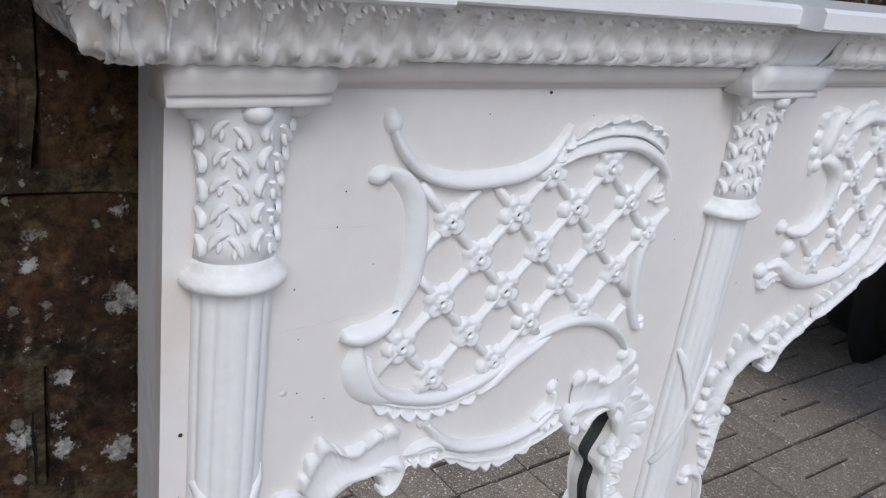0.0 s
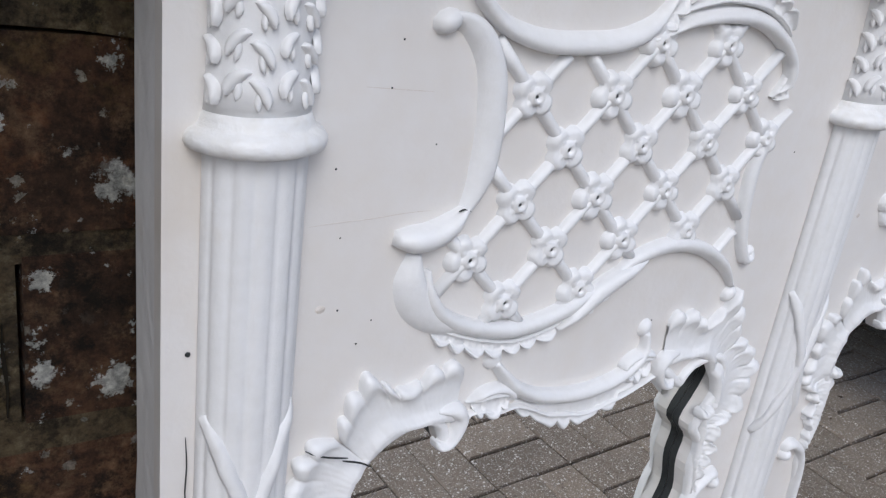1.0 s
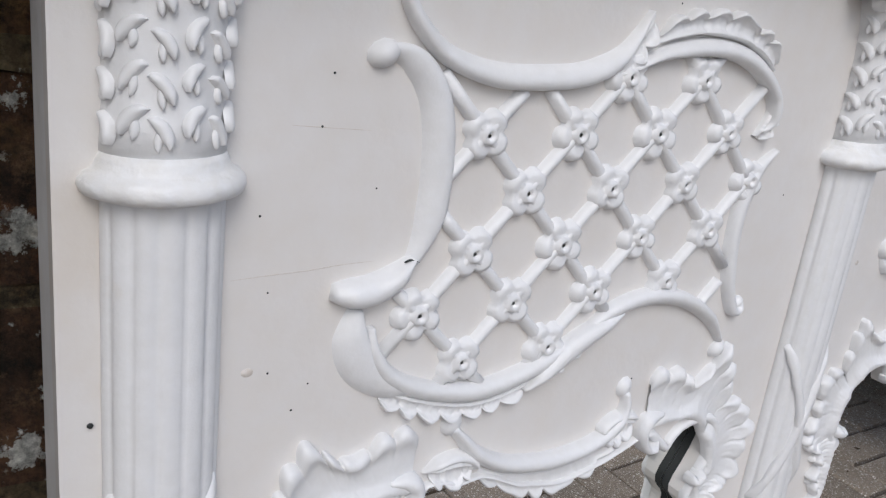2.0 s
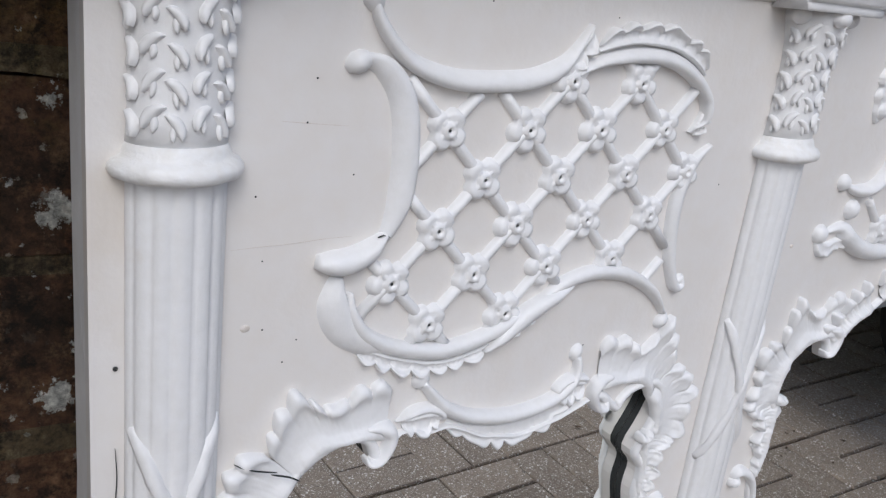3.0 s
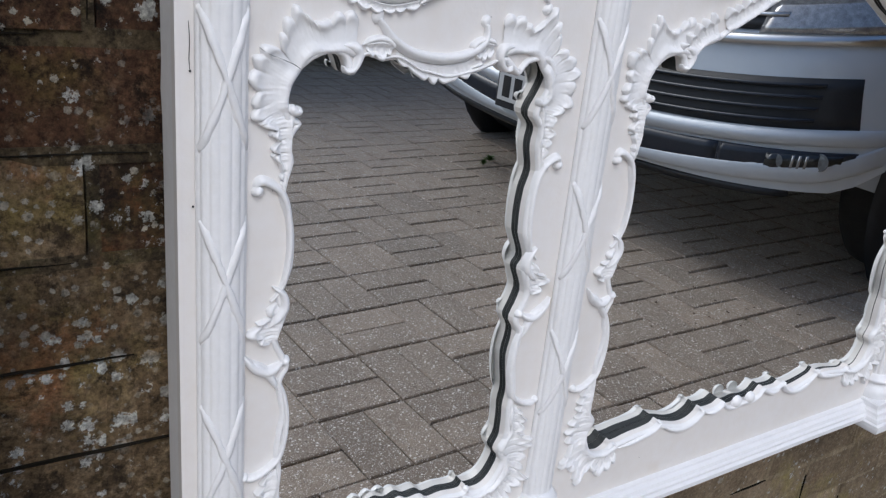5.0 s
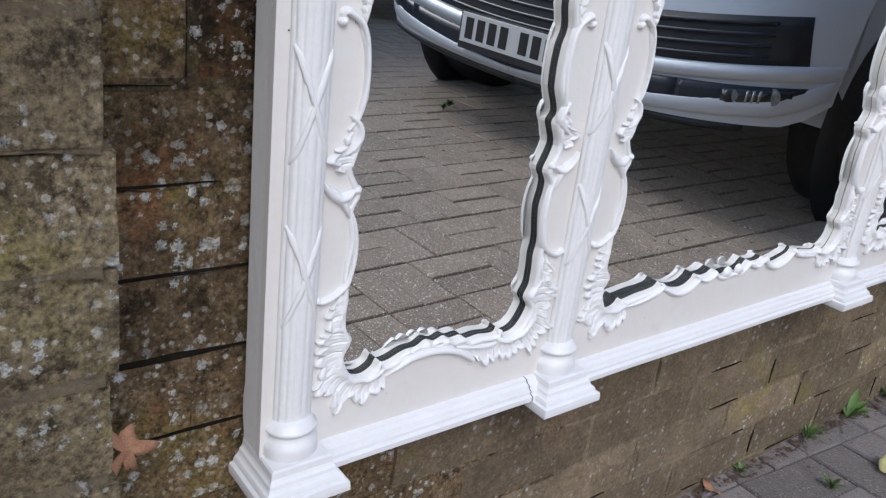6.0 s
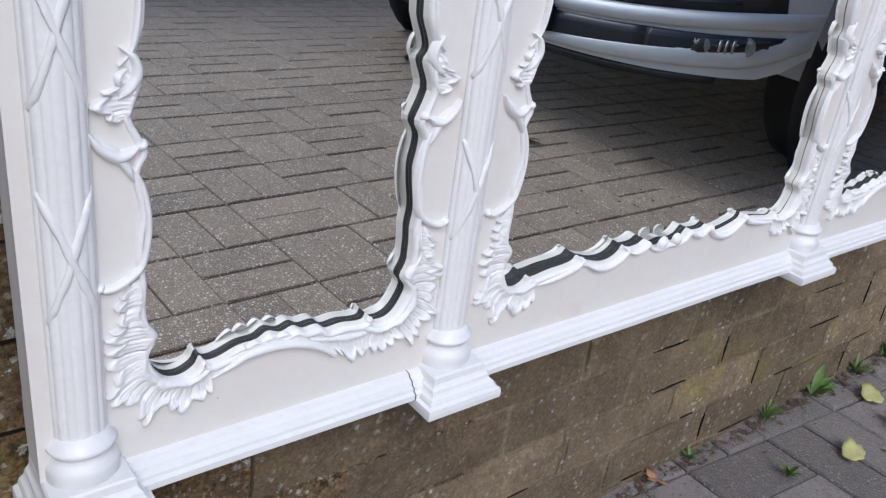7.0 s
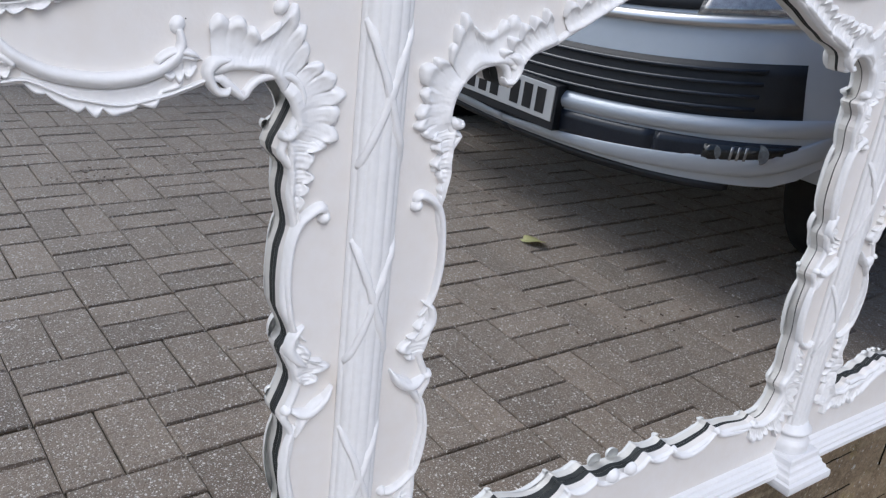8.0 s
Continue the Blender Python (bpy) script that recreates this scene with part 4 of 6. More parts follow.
# ---- carved edging round the openings ----
for index, loop in enumerate(LOOPS):
    pts = [tuple(p[:2]) for p in loop]
    k = len(pts)
    # which way is outward: away from the opening
    area = sum(pts[i][0] * pts[(i + 1) % k][1] - pts[(i + 1) % k][0] * pts[i][1] for i in range(k))
    way = -1 if area > 0 else 1
    outward = []
    for i in range(k):
        a, b = pts[(i - 2) % k], pts[(i + 2) % k]
        d = np.array([b[0] - a[0], b[1] - a[1]])
        d /= max(np.hypot(*d), 1e-9)
        outward.append(np.array([-d[1], d[0]]) * way)
    rim_pts = [(p[0] + o[0] * 0.0024, p[1] + o[1] * 0.0024) for p, o in zip(pts, outward)]
    thin = [0.0010 if index != 1 and p[1] > 0.80 and 0.258 < min(p[0], 2 * MIDDLE - p[0]) < 0.375 else 0.0026 for p in rim_pts[::2]]
    edging = part("edging", ridge(bmesh.new(), rim_pts[::2], thin, 0.0034, n=2, closed=True), WHITE, overmantel, "carved rococo edging of the opening")

    run = lambda ids, off: [(pts[i][0] + outward[i][0] * off, pts[i][1] + outward[i][1] * off) for i in ids]

    def stretch(z0, z1, x0, x1):
        """The loop's longest unbroken run inside a box."""
        ok = [z0 <= p[1] <= z1 and x0 <= p[0] <= x1 for p in pts]
        best, now = [], []
        for i in range(2 * k):
            if ok[i % k] and len(now) < k:
                now.append(i % k)
            else:
                best = now if len(now) > len(best) else best
                now = []
        return now if len(now) > len(best) else best

    def leafy(name, ids, reach, lobes, high, seed):
        if len(ids) > 4:
            inner, outer = run(ids, 0.0015)[::3], run(ids, reach)[::3]
            part(name, fan(bmesh.new(), inner, outer, lobes, high, seed, notch=0.4), WHITE, edging)

    for right in (False, True):
        def g(p):
            if index == 0:
                return flip(p, SIDE_MID) if right else list(p)
            if index == 1:
                p = moved(p, 0.328)
                return flip(p, MIDDLE) if right else p
            return flip(flip(p, SIDE_MID) if right else list(p), MIDDLE)

        seed = 3.1 * index + 1.7 * right
        hand = -1 if right != (index == 2) else 1

        def spray(name, inner, outer, lobes, high, more, **how):
            part(name, fan(bmesh.new(), g(inner), g(outer), lobes, high, seed + more, **how), WHITE, edging)

        def curl(name, line, wide, high, slope=0.0):
            part(name, ridge(bmesh.new(), g(line), wide, high, lean=slope * hand, taper=(0.55, 0.55)), WHITE, edging)

        # the ribbed corner shell, in two halves, with its hook
        spray("corner_shell", [(0.2141, 0.851), (0.2195, 0.8585), (0.2285, 0.8628), (0.2418, 0.8637), (0.2534, 0.8610)], [(0.1990, 0.8680), (0.2005, 0.8827), (0.2090, 0.8960), (0.2174, 0.8885), (0.2271, 0.8840), (0.2335, 0.8895), (0.2425, 0.8940), (0.2560, 0.8905)], 7, 0.0062, 0.1, notch=0.16, roll=0.40, smooth=0.52, groove=0.42, rib=0.03)
        spray("corner_shell", [(0.2078, 0.8250), (0.2062, 0.8326), (0.2088, 0.8434), (0.2141, 0.851)], [(0.1945, 0.8150), (0.1825, 0.8185), (0.1780, 0.8258), (0.1803, 0.8377), (0.1780, 0.8487), (0.1807, 0.8605), (0.1881, 0.8680), (0.1975, 0.8690)], 6, 0.0062, 0.6, notch=0.16, roll=0.40, smooth=0.46, groove=0.50, rib=0.04)
        curl("hook", [(0.2440, 0.8690), (0.2525, 0.8680), (0.2565, 0.8635), (0.2550, 0.8570), (0.2512, 0.8522), (0.2465, 0.8520), (0.2448, 0.8550)], (0.0030, 0.0040, 0.0034, 0.0028, 0.0024, 0.0020, 0.0012), 0.0066)
        curl("tip_curl", [(0.2085, 0.8300), (0.2090, 0.8262), (0.2125, 0.8252), (0.2142, 0.8285)], (0.0034, 0.0036, 0.0032, 0.0022), 0.0072)
        # leaves and C scrolls down the upright, round the two oval fields
        spray("leaf_drop", [(0.2127, 0.8251), (0.2096, 0.8159), (0.2089, 0.8014), (0.2089, 0.7916), (0.2058, 0.7787), (0.2041, 0.7682)], [(0.1850, 0.8190), (0.1907, 0.8151), (0.196, 0.8071), (0.1930, 0.8003), (0.1985, 0.7898), (0.2000, 0.7822), (0.2030, 0.7689)], 6, 0.0072, 1.1, notch=0.35)
        curl("side_scroll", [(0.1850, 0.7722), (0.1845, 0.7770), (0.1880, 0.7795), (0.1940, 0.7772), (0.2022, 0.7703), (0.2073, 0.7567), (0.2093, 0.7332), (0.2076, 0.7136), (0.2036, 0.6979), (0.1952, 0.6882)], (0.0030, 0.0034, 0.0034, 0.0032, 0.0030, 0.0027, 0.0024, 0.0024, 0.0026, 0.0016), 0.0060, -0.3)
        curl("side_leaf", [(0.1965, 0.7000), (0.2039, 0.6934), (0.2056, 0.6834), (0.2005, 0.6753), (0.1934, 0.6691)], (0.0010, 0.0030, 0.0038, 0.0034, 0.0010), 0.0070)
        spray("leaf_drop", [(0.2085, 0.6854), (0.2060, 0.6750), (0.2033, 0.6654), (0.1985, 0.6560)], [(0.1955, 0.6880), (0.1880, 0.6759), (0.1791, 0.6700), (0.1815, 0.6600), (0.1925, 0.6540)], 4, 0.0070, 1.9, notch=0.40)
        curl("side_curl", [(0.1745, 0.6500), (0.1824, 0.6386), (0.1930, 0.6326), (0.2041, 0.6375)], (0.0014, 0.0038, 0.0042, 0.0026), 0.0074)
        curl("side_leaf", [(0.1780, 0.6454), (0.1887, 0.6362), (0.1955, 0.6272), (0.2010, 0.6150)], (0.0010, 0.0036, 0.0034, 0.0010), 0.0060)
        curl("side_scroll", [(0.2010, 0.6250), (0.2069, 0.6083), (0.2088, 0.5827), (0.2040, 0.5575), (0.1964, 0.5484), (0.1860, 0.5426), (0.1775, 0.5420), (0.1745, 0.5455)], (0.0018, 0.0024, 0.0024, 0.0027, 0.0030, 0.0034, 0.0034, 0.0024), 0.0060, -0.3)
        for x, z, r in ((0.1852, 0.7722, 0.0044), (0.2068, 0.6385, 0.0040), (0.1752, 0.5442, 0.0038), (0.1950, 0.8110, 0.0026), (0.1968, 0.7960, 0.0022)):
            part("knob", bulb(bmesh.new(), g([(x, z)])[0][0], z, r * 0.9, r * 1.5, stretch=1.2, angle=0.7), WHITE, edging)
        # acanthus at the foot
        spray("leaf_drop", [(0.2015, 0.5465), (0.2026, 0.5301), (0.1996, 0.5171), (0.2110, 0.5003), (0.2053, 0.4906)], [(0.1905, 0.5390), (0.1818, 0.5236), (0.1862, 0.5120), (0.1745, 0.5062), (0.1730, 0.4880)], 6, 0.0072, 2.3, notch=0.40)
        spray("corner_leaf", [(0.2053, 0.4906), (0.2030, 0.4771), (0.2119, 0.4630), (0.2301, 0.4560), (0.2479, 0.4610)], [(0.1735, 0.4873), (0.1795, 0.4687), (0.1710, 0.4533), (0.1871, 0.4465), (0.1960, 0.4270), (0.2075, 0.4400), (0.2261, 0.4300), (0.2475, 0.4355), (0.2510, 0.4450)], 12, 0.0070, 2.9, notch=0.26, roll=0.5)
        if index == 1:
            curl("foot_scroll", [(0.2140, 0.4560), (0.2330, 0.4535), (0.2475, 0.4570), (0.2460, 0.4620)], (0.0018, 0.0030, 0.0032, 0.0022), 0.0056, 0.2)
            curl("foot_scroll", [(0.2520, 0.4545), (0.2700, 0.4560), (0.2900, 0.4590), (0.3050, 0.4630), (0.3125, 0.4695), (0.3090, 0.4715)], (0.0016, 0.0030, 0.0036, 0.0034, 0.0028, 0.0020), 0.0060, 0.2)
            curl("foot_scroll", [(0.3170, 0.4640), (0.3320, 0.4560), (0.3500, 0.4520), (0.3680, 0.4560), (0.3785, 0.4635), (0.3800, 0.4690), (0.3770, 0.4700)], (0.0018, 0.0032, 0.0038, 0.0036, 0.0030, 0.0024, 0.0018), 0.0062, 0.2)
            curl("foot_scroll", [(0.3860, 0.4630), (0.4000, 0.4610), (0.4120, 0.4655), (0.4150, 0.4700)], (0.0016, 0.0030, 0.0030, 0.0020), 0.0058, 0.2)
            e = min(p[0] for p in pts)
            inx = lambda d0, d1: (2 * MIDDLE - e - d1, 2 * MIDDLE - e - d0) if right else (e + d0, e + d1)
            leafy("leaf_edge", stretch(0.856, 0.912, *inx(0.046, 0.100)), 0.0270, 5, 0.0088, 4.1)
            leafy("leaf_edge", stretch(0.880, 0.96, *inx(0.092, 0.150)), 0.0230, 5, 0.0084, 5.2)
            leafy("leaf_edge", stretch(0.900, 0.96, *inx(0.146, 0.205)), 0.0190, 5, 0.0080, 6.3)
            part("foot_shell", bulb(bmesh.new(), MIDDLE + (0.012 if right else -0.012), 0.4640, 0.0075, 0.0060, stretch=1.1, angle=0.5 * hand, seg=14, rows=5), WHITE, edging)
    if index != 1:
        h = (lambda p: flip(p, MIDDLE)) if index == 2 else (lambda p: list(p))
        part("foot_scroll", ridge(bmesh.new(), h([(0.2500, 0.4500), (0.2627, 0.4570), (0.2776, 0.4640), (0.3039, 0.4650), (0.3284, 0.4590), (0.3463, 0.4490), (0.3550, 0.4400), (0.3510, 0.4370)]), (0.0020, 0.0034, 0.0042, 0.0044, 0.0042, 0.0036, 0.0030, 0.0018), 0.0070), WHITE, edging)
        part("foot_leaf", fan(bmesh.new(), h([(0.3300, 0.4640), (0.3480, 0.4600), (0.3700, 0.4570), (0.3850, 0.4560)]), h([(0.3500, 0.4430), (0.3600, 0.4390), (0.3740, 0.4300), (0.3860, 0.4360)]), 4, 0.0064, 8.0 + index, notch=0.45), WHITE, edging)
        part("foot_leaf", fan(bmesh.new(), h([(0.2620, 0.4600), (0.2850, 0.4660), (0.3100, 0.4670), (0.3300, 0.4620)]), h([(0.2660, 0.4690), (0.2850, 0.4740), (0.3080, 0.4750), (0.3280, 0.4690)]), 5, 0.0050, 9.0 + index, notch=0.5), WHITE, edging)


# ---- carved cartouche over the centre opening ----
centre = part("centre_cartouche", ridge(bmesh.new(), [(0.540, 0.936), (0.556, 0.939), (0.566, 0.932), (0.583, 0.9235), (0.605, 0.920), (0.632, 0.922), (0.655, 0.931), (0.673, 0.948), (0.690, 0.972)], (0.004, 0.006, 0.006, 0.006, 0.0055, 0.005, 0.005, 0.0045, 0.004), 0.0075), WHITE, overmantel, "carved cartouche over the centre arch")
for mirrored in (False, True):
    f = (lambda p: flip(p, MIDDLE)) if mirrored else (lambda p: list(p))
    one = (lambda x: 2 * MIDDLE - x) if mirrored else (lambda x: x)
    for pts2, ws in (
        ([(0.540, 0.936), (0.556, 0.939), (0.566, 0.932), (0.583, 0.9235), (0.605, 0.920), (0.632, 0.922), (0.655, 0.931), (0.673, 0.948), (0.690, 0.972)], (0.004, 0.006, 0.006, 0.006, 0.0055, 0.005, 0.005, 0.0045, 0.004)),
        ([(0.551, 0.966), (0.562, 0.962), (0.576, 0.963), (0.588, 0.972), (0.594, 0.988), (0.592, 1.004), (0.580, 1.012), (0.568, 1.011)], (0.005, 0.0045, 0.004, 0.0045, 0.0045, 0.005, 0.006, 0.005)),
        ([(0.569, 1.012), (0.572, 1.028), (0.578, 1.042), (0.590, 1.046)], (0.006, 0.006, 0.0055, 0.004)),
        ([(0.590, 1.020), (0.598, 1.034), (0.614, 1.041), (0.635, 1.040), (0.660, 1.045), (0.690, 1.044), (0.730, 1.037)], (0.003, 0.004, 0.005, 0.005, 0.0045, 0.0045, 0.003)),
        ([(0.690, 0.972), (0.705, 0.985), (0.735, 0.990), (0.7805, 0.982)], (0.004, 0.005, 0.005, 0.004)),
    ):
        if mirrored or pts2[0] != (0.540, 0.936):
            part("scroll", ridge(bmesh.new(), f(pts2), ws, 0.0075), WHITE, centre)
    for x, z, r in ((0.538, 0.936, 0.0064), (0.549, 0.967, 0.0055), (0.566, 1.010, 0.0062), (0.575, 1.045, 0.005), (0.5635, 0.950, 0.0066)):
        part("knob", bulb(bmesh.new(), one(x), z, r, r * 0.85), WHITE, centre)
    up = -1 if mirrored else 1
    part("crest", frilled(bmesh.new(), f([(0.536, 0.930), (0.546, 0.926), (0.556, 0.929), (0.566, 0.926)]), -up, -0.004, 0.009, 4, 0.006, 0.5, 1.3), WHITE, centre)
    part("crest", frilled(bmesh.new(), f([(0.563, 1.004), (0.566, 1.020), (0.570, 1.036), (0.580, 1.046)]), up, -0.003, 0.010, 5, 0.006, 0.5, 2.3), WHITE, centre)
    part("crest", frilled(bmesh.new(), f([(0.590, 1.040), (0.610, 1.045), (0.635, 1.044), (0.660, 1.049)]), up, -0.003, 0.009, 6, 0.006, 0.5, 3.3), WHITE, centre)
    field = catmull([(0.590, 0.930), (0.630, 0.929), (0.655, 0.940), (0.680, 0.972), (0.700, 0.992), (0.715, 1.030), (0.680, 1.037), (0.635, 1.033), (0.604, 1.026), (0.600, 1.0), (0.597, 0.97), (0.580, 0.955)], 4, True)

    fx, fz = np.mean([p[0] for p in field]), np.mean([p[1] for p in field])
    field = [(fx + (p[0] - fx) * 1.06, fz + (p[1] - fz) * 1.06) for p in field]

    def inside_field(x, z):
        hit = False
        for a, b in zip(field, field[1:] + field[:1]):
            if (a[1] > z) != (b[1] > z) and x < a[0] + (z - a[1]) / (b[1] - a[1]) * (b[0] - a[0]):
                hit = not hit
        return hit

    bm = bmesh.new()
    for s in (-1, 1):
        for k in range(-8, 9):
            run = []
            for i in range(-160, 161):
                t = i / 20
                x, z = 0.640 + 0.0412 * (k + t) / 2, 0.978 + s * (t - k) * 0.0434 / 2
                if inside_field(x, z):
                    run.append((x, z))
                else:
                    if len(run) > 6:
                        ridge(bm, f([run[0], run[len(run) // 2], run[-1]]), 0.0027, 0.0038, n=3, taper=(1, 1), cross=6)
                    run = []
    part("lattice", bm, WHITE, centre)
    for i in range(-8, 9):
        for j in range(-6, 7):
            x, z = 0.640 + 0.0412 * i / 2, 0.978 + 0.0434 * j / 2
            if (i + j) % 2 == 0 and inside_field(x, z):
                bm = rosette(bmesh.new(), one(x), z, 0.0108 * random.uniform(0.92, 1.06), 0.0052, random.choice((4, 5)), random.uniform(0.6, 1.0))
                part("rosette", bm, WHITE, centre)

# small blemishes: nail holes, cracks and open joints
for x, z, r in ((0.1426, 0.9148, 0.0010), (0.1422, 0.8525, 0.0009), (0.1420, 0.7650, 0.0008), (0.2047, 0.9069, 0.0006), (0.2102, 0.9158, 0.0005), (0.1916, 0.9750, 0.0006), (0.2130, 1.0180, 0.0006), (0.2100, 1.0020, 0.0006), (0.3100, 1.0625, 0.0009), (0.3640, 0.8900, 0.0006), (0.1960, 0.9220, 0.0006), (0.2850, 1.0500, 0.0005), (0.2300, 0.9820, 0.0005), (0.1950, 0.9500, 0.0005), (0.3520, 1.0480, 0.0005), (0.4400, 0.9700, 0.0006), (0.1720, 0.8200, 0.0007), (0.6200, 0.4300, 0.0006), (0.2550, 0.4300, 0.0007)):
    y = -0.0012 if abs(x - 0.1424) < 0.001 else (-0.0118 if z > 1.062 else 0.0)
    part("nail_hole", bulb(bmesh.new(), x, z, r, 0.0003, y, seg=7, rows=2), DARK, overmantel)
for pts2, y in (([(0.1851, 0.8675), (0.1885, 0.8651), (0.1944, 0.8622), (0.2032, 0.8594)], -0.0048), ([(0.2000, 0.8602), (0.2078, 0.8571), (0.2127, 0.8538)], -0.0066), ([(0.1420, 0.8826), (0.1424, 0.8708), (0.1418, 0.8600), (0.1422, 0.8525)], -0.0008), ([(0.2405, 0.9572), (0.2430, 0.9580), (0.2462, 0.9568)], -0.0046), ([(0.196, 0.7790), (0.1965, 0.7700)], -0.0004)):
    part("crack", ridge(bmesh.new(), pts2, 0.00024 if y == -0.0066 else 0.00014, 0.0004, y, n=3, cross=4), DARK, overmantel)
for pts2 in ([(0.1800, 0.9550), (0.1932, 0.9557), (0.2079, 0.9561), (0.2203, 0.9570), (0.2345, 0.9571)], [(0.1990, 1.0025), (0.2109, 1.0017), (0.2290, 1.0006)]):
    part("hairline", ridge(bmesh.new(), pts2, 0.00022, 0.0002, n=3, cross=4), PUTTY, overmantel, "faint hairline where two boards join")
part("putty_mark", bulb(bmesh.new(), 0.1892, 0.9234, 0.0022, 0.0003, stretch=1.3, seg=9, rows=2), PUTTY, overmantel, "faint brown mark on the board")
part("putty_mark", bulb(bmesh.new(), 0.5150, 0.9300, 0.0018, 0.0003, stretch=1.2, seg=9, rows=2), PUTTY, overmantel, "faint brown mark on the board")
bm = sweep(bmesh.new(), COLUMNS[1] - 0.0482, COLUMNS[1] - 0.0474, [(0.02, 0.3766)] + [(y - 0.0005, z + 0.0002) for y, z in RAIL[1:]], 1)
part("open_joint", bm, DARK, overmantel, "dark open joint beside the plinth", smooth=False)

overmantel.matrix_basis = TILT

# ---- the parked van, facing along the wall ----
def car_front(v, z):
    """How far the nose lies behind its foremost point, at lateral place v and height z."""
    k = abs(v) / 0.95
    plan = 0.075 * k ** 2 + 0.17 * k ** 8
    prof = 0.0
    for (za, ya), (zb, yb) in zip(NOSE, NOSE[1:]):
        if za <= z <= zb:
            prof = ya + (yb - ya) * (z - za) / (zb - za)
    return -(plan + prof)


NOSE = [(0.22, 0.09), (0.26, 0.035), (0.30, 0.010), (0.39, 0.0), (0.47, 0.008), (0.60, 0.03), (0.70, 0.05), (0.80, 0.09), (0.92, 0.17), (1.02, 0.32), (1.20, 0.80)]


def lift(v):
    """The bands of the bumper rise towards the corners."""
    return 0.095 * (abs(v) / 0.95) ** 2



def nose_patch(bm, v0, v1, z0, z1, out, nv=24, nz=4, z0b=None, z1b=None, depth=0.03, flare=0.0, bulge=0.0, rise=0.0):
    """A curved panel that follows the nose, standing out by out metres, with a return of some depth."""
    grid = []
    for i in range(nv + 1):
        v = v0 + (v1 - v0) * i / nv
        t = i / nv
        a, b = z0 + ((z0b if z0b is not None else z0) - z0) * t, z1 + ((z1b if z1b is not None else z1) - z1) * t
        up = lift(v) + rise * max(0.0, (abs(v) - 0.84) / 0.13) ** 2
        a, b = a + up, b + up
        row = []
        for j in range(nz + 1):
            w, z = v * (1 + flare * (1 - j / nz)), a + (b - a) * j / nz
            row.append(bm.verts.new((w, car_front(w, z) + out + bulge * math.sin(math.pi * j / nz), z)))
        grid.append(row)
    for p, q in zip(grid, grid[1:]):
        for a, b, c, d in zip(p, p[1:], q[1:], q):
            bm.faces.new((a, b, c, d))
    rim = [g[0] for g in grid] + grid[-1][1:] + [g[-1] for g in grid[-2::-1]] + grid[0][-2:0:-1]
    back = [bm.verts.new((v.co.x, v.co.y - depth, v.co.z)) for v in rim]
    for i in range(len(rim)):
        j = (i + 1) % len(rim)
        bm.faces.new((rim[i], rim[j], back[j], back[i]))
    return bm


def wheel(parent, x, y, r, wide):
    bm = bmesh.new()
    prof = [(r * 0.62, -wide / 2), (r * 0.9, -wide / 2), (r * 0.985, -wide * 0.38), (r, -wide * 0.2), (r, wide * 0.2), (r * 0.985, wide * 0.38), (r * 0.9, wide / 2), (r * 0.62, wide / 2)]
    revolve(bm, prof, 0, 0, 36)
    bmesh.ops.rotate(bm, verts=bm.verts, cent=(0, 0, 0), matrix=Matrix.Rotation(radians(90), 3, 'Y'))
    bmesh.ops.translate(bm, verts=bm.verts, vec=(x, y, r))
    w = part("wheel", bm, RUBBER, parent, "black rubber tyre on an alloy rim")
    s = 1 if x > 0 else -1
    bm = bmesh.new()
    revolve(bm, [(0.0, 0.0), (r * 0.16, 0.0), (r * 0.2, -0.02), (r * 0.25, -0.03)], 0, 0, 20)
    for i in range(5):
        a = 2 * math.pi * i / 5
        b2 = bmesh.new()
        box(b2, r * 0.1, r * 0.6, -r * 0.09, r * 0.09, -0.035, -0.01, 0.006)
        bmesh.ops.rotate(b2, verts=b2.verts, cent=(0, 0, 0), matrix=Matrix.Rotation(a, 3, 'Z'))
        me = bpy.data.meshes.new("spoke")
        b2.to_mesh(me), b2.free()
        bm.from_mesh(me)
        bpy.data.meshes.remove(me)
    revolve(bm, [(r * 0.56, -0.07), (r * 0.6, -0.02), (r * 0.63, 0.0), (r * 0.63, 0.01)], 0, 0, 36)
    bmesh.ops.rotate(bm, verts=bm.verts, cent=(0, 0, 0), matrix=Matrix.Rotation(radians(90 * s), 3, 'Y'))
    bmesh.ops.translate(bm, verts=bm.verts, vec=(x + s * (wide / 2 - 0.01), y, r))
    part("rim", bm, RIM, w)
    return w


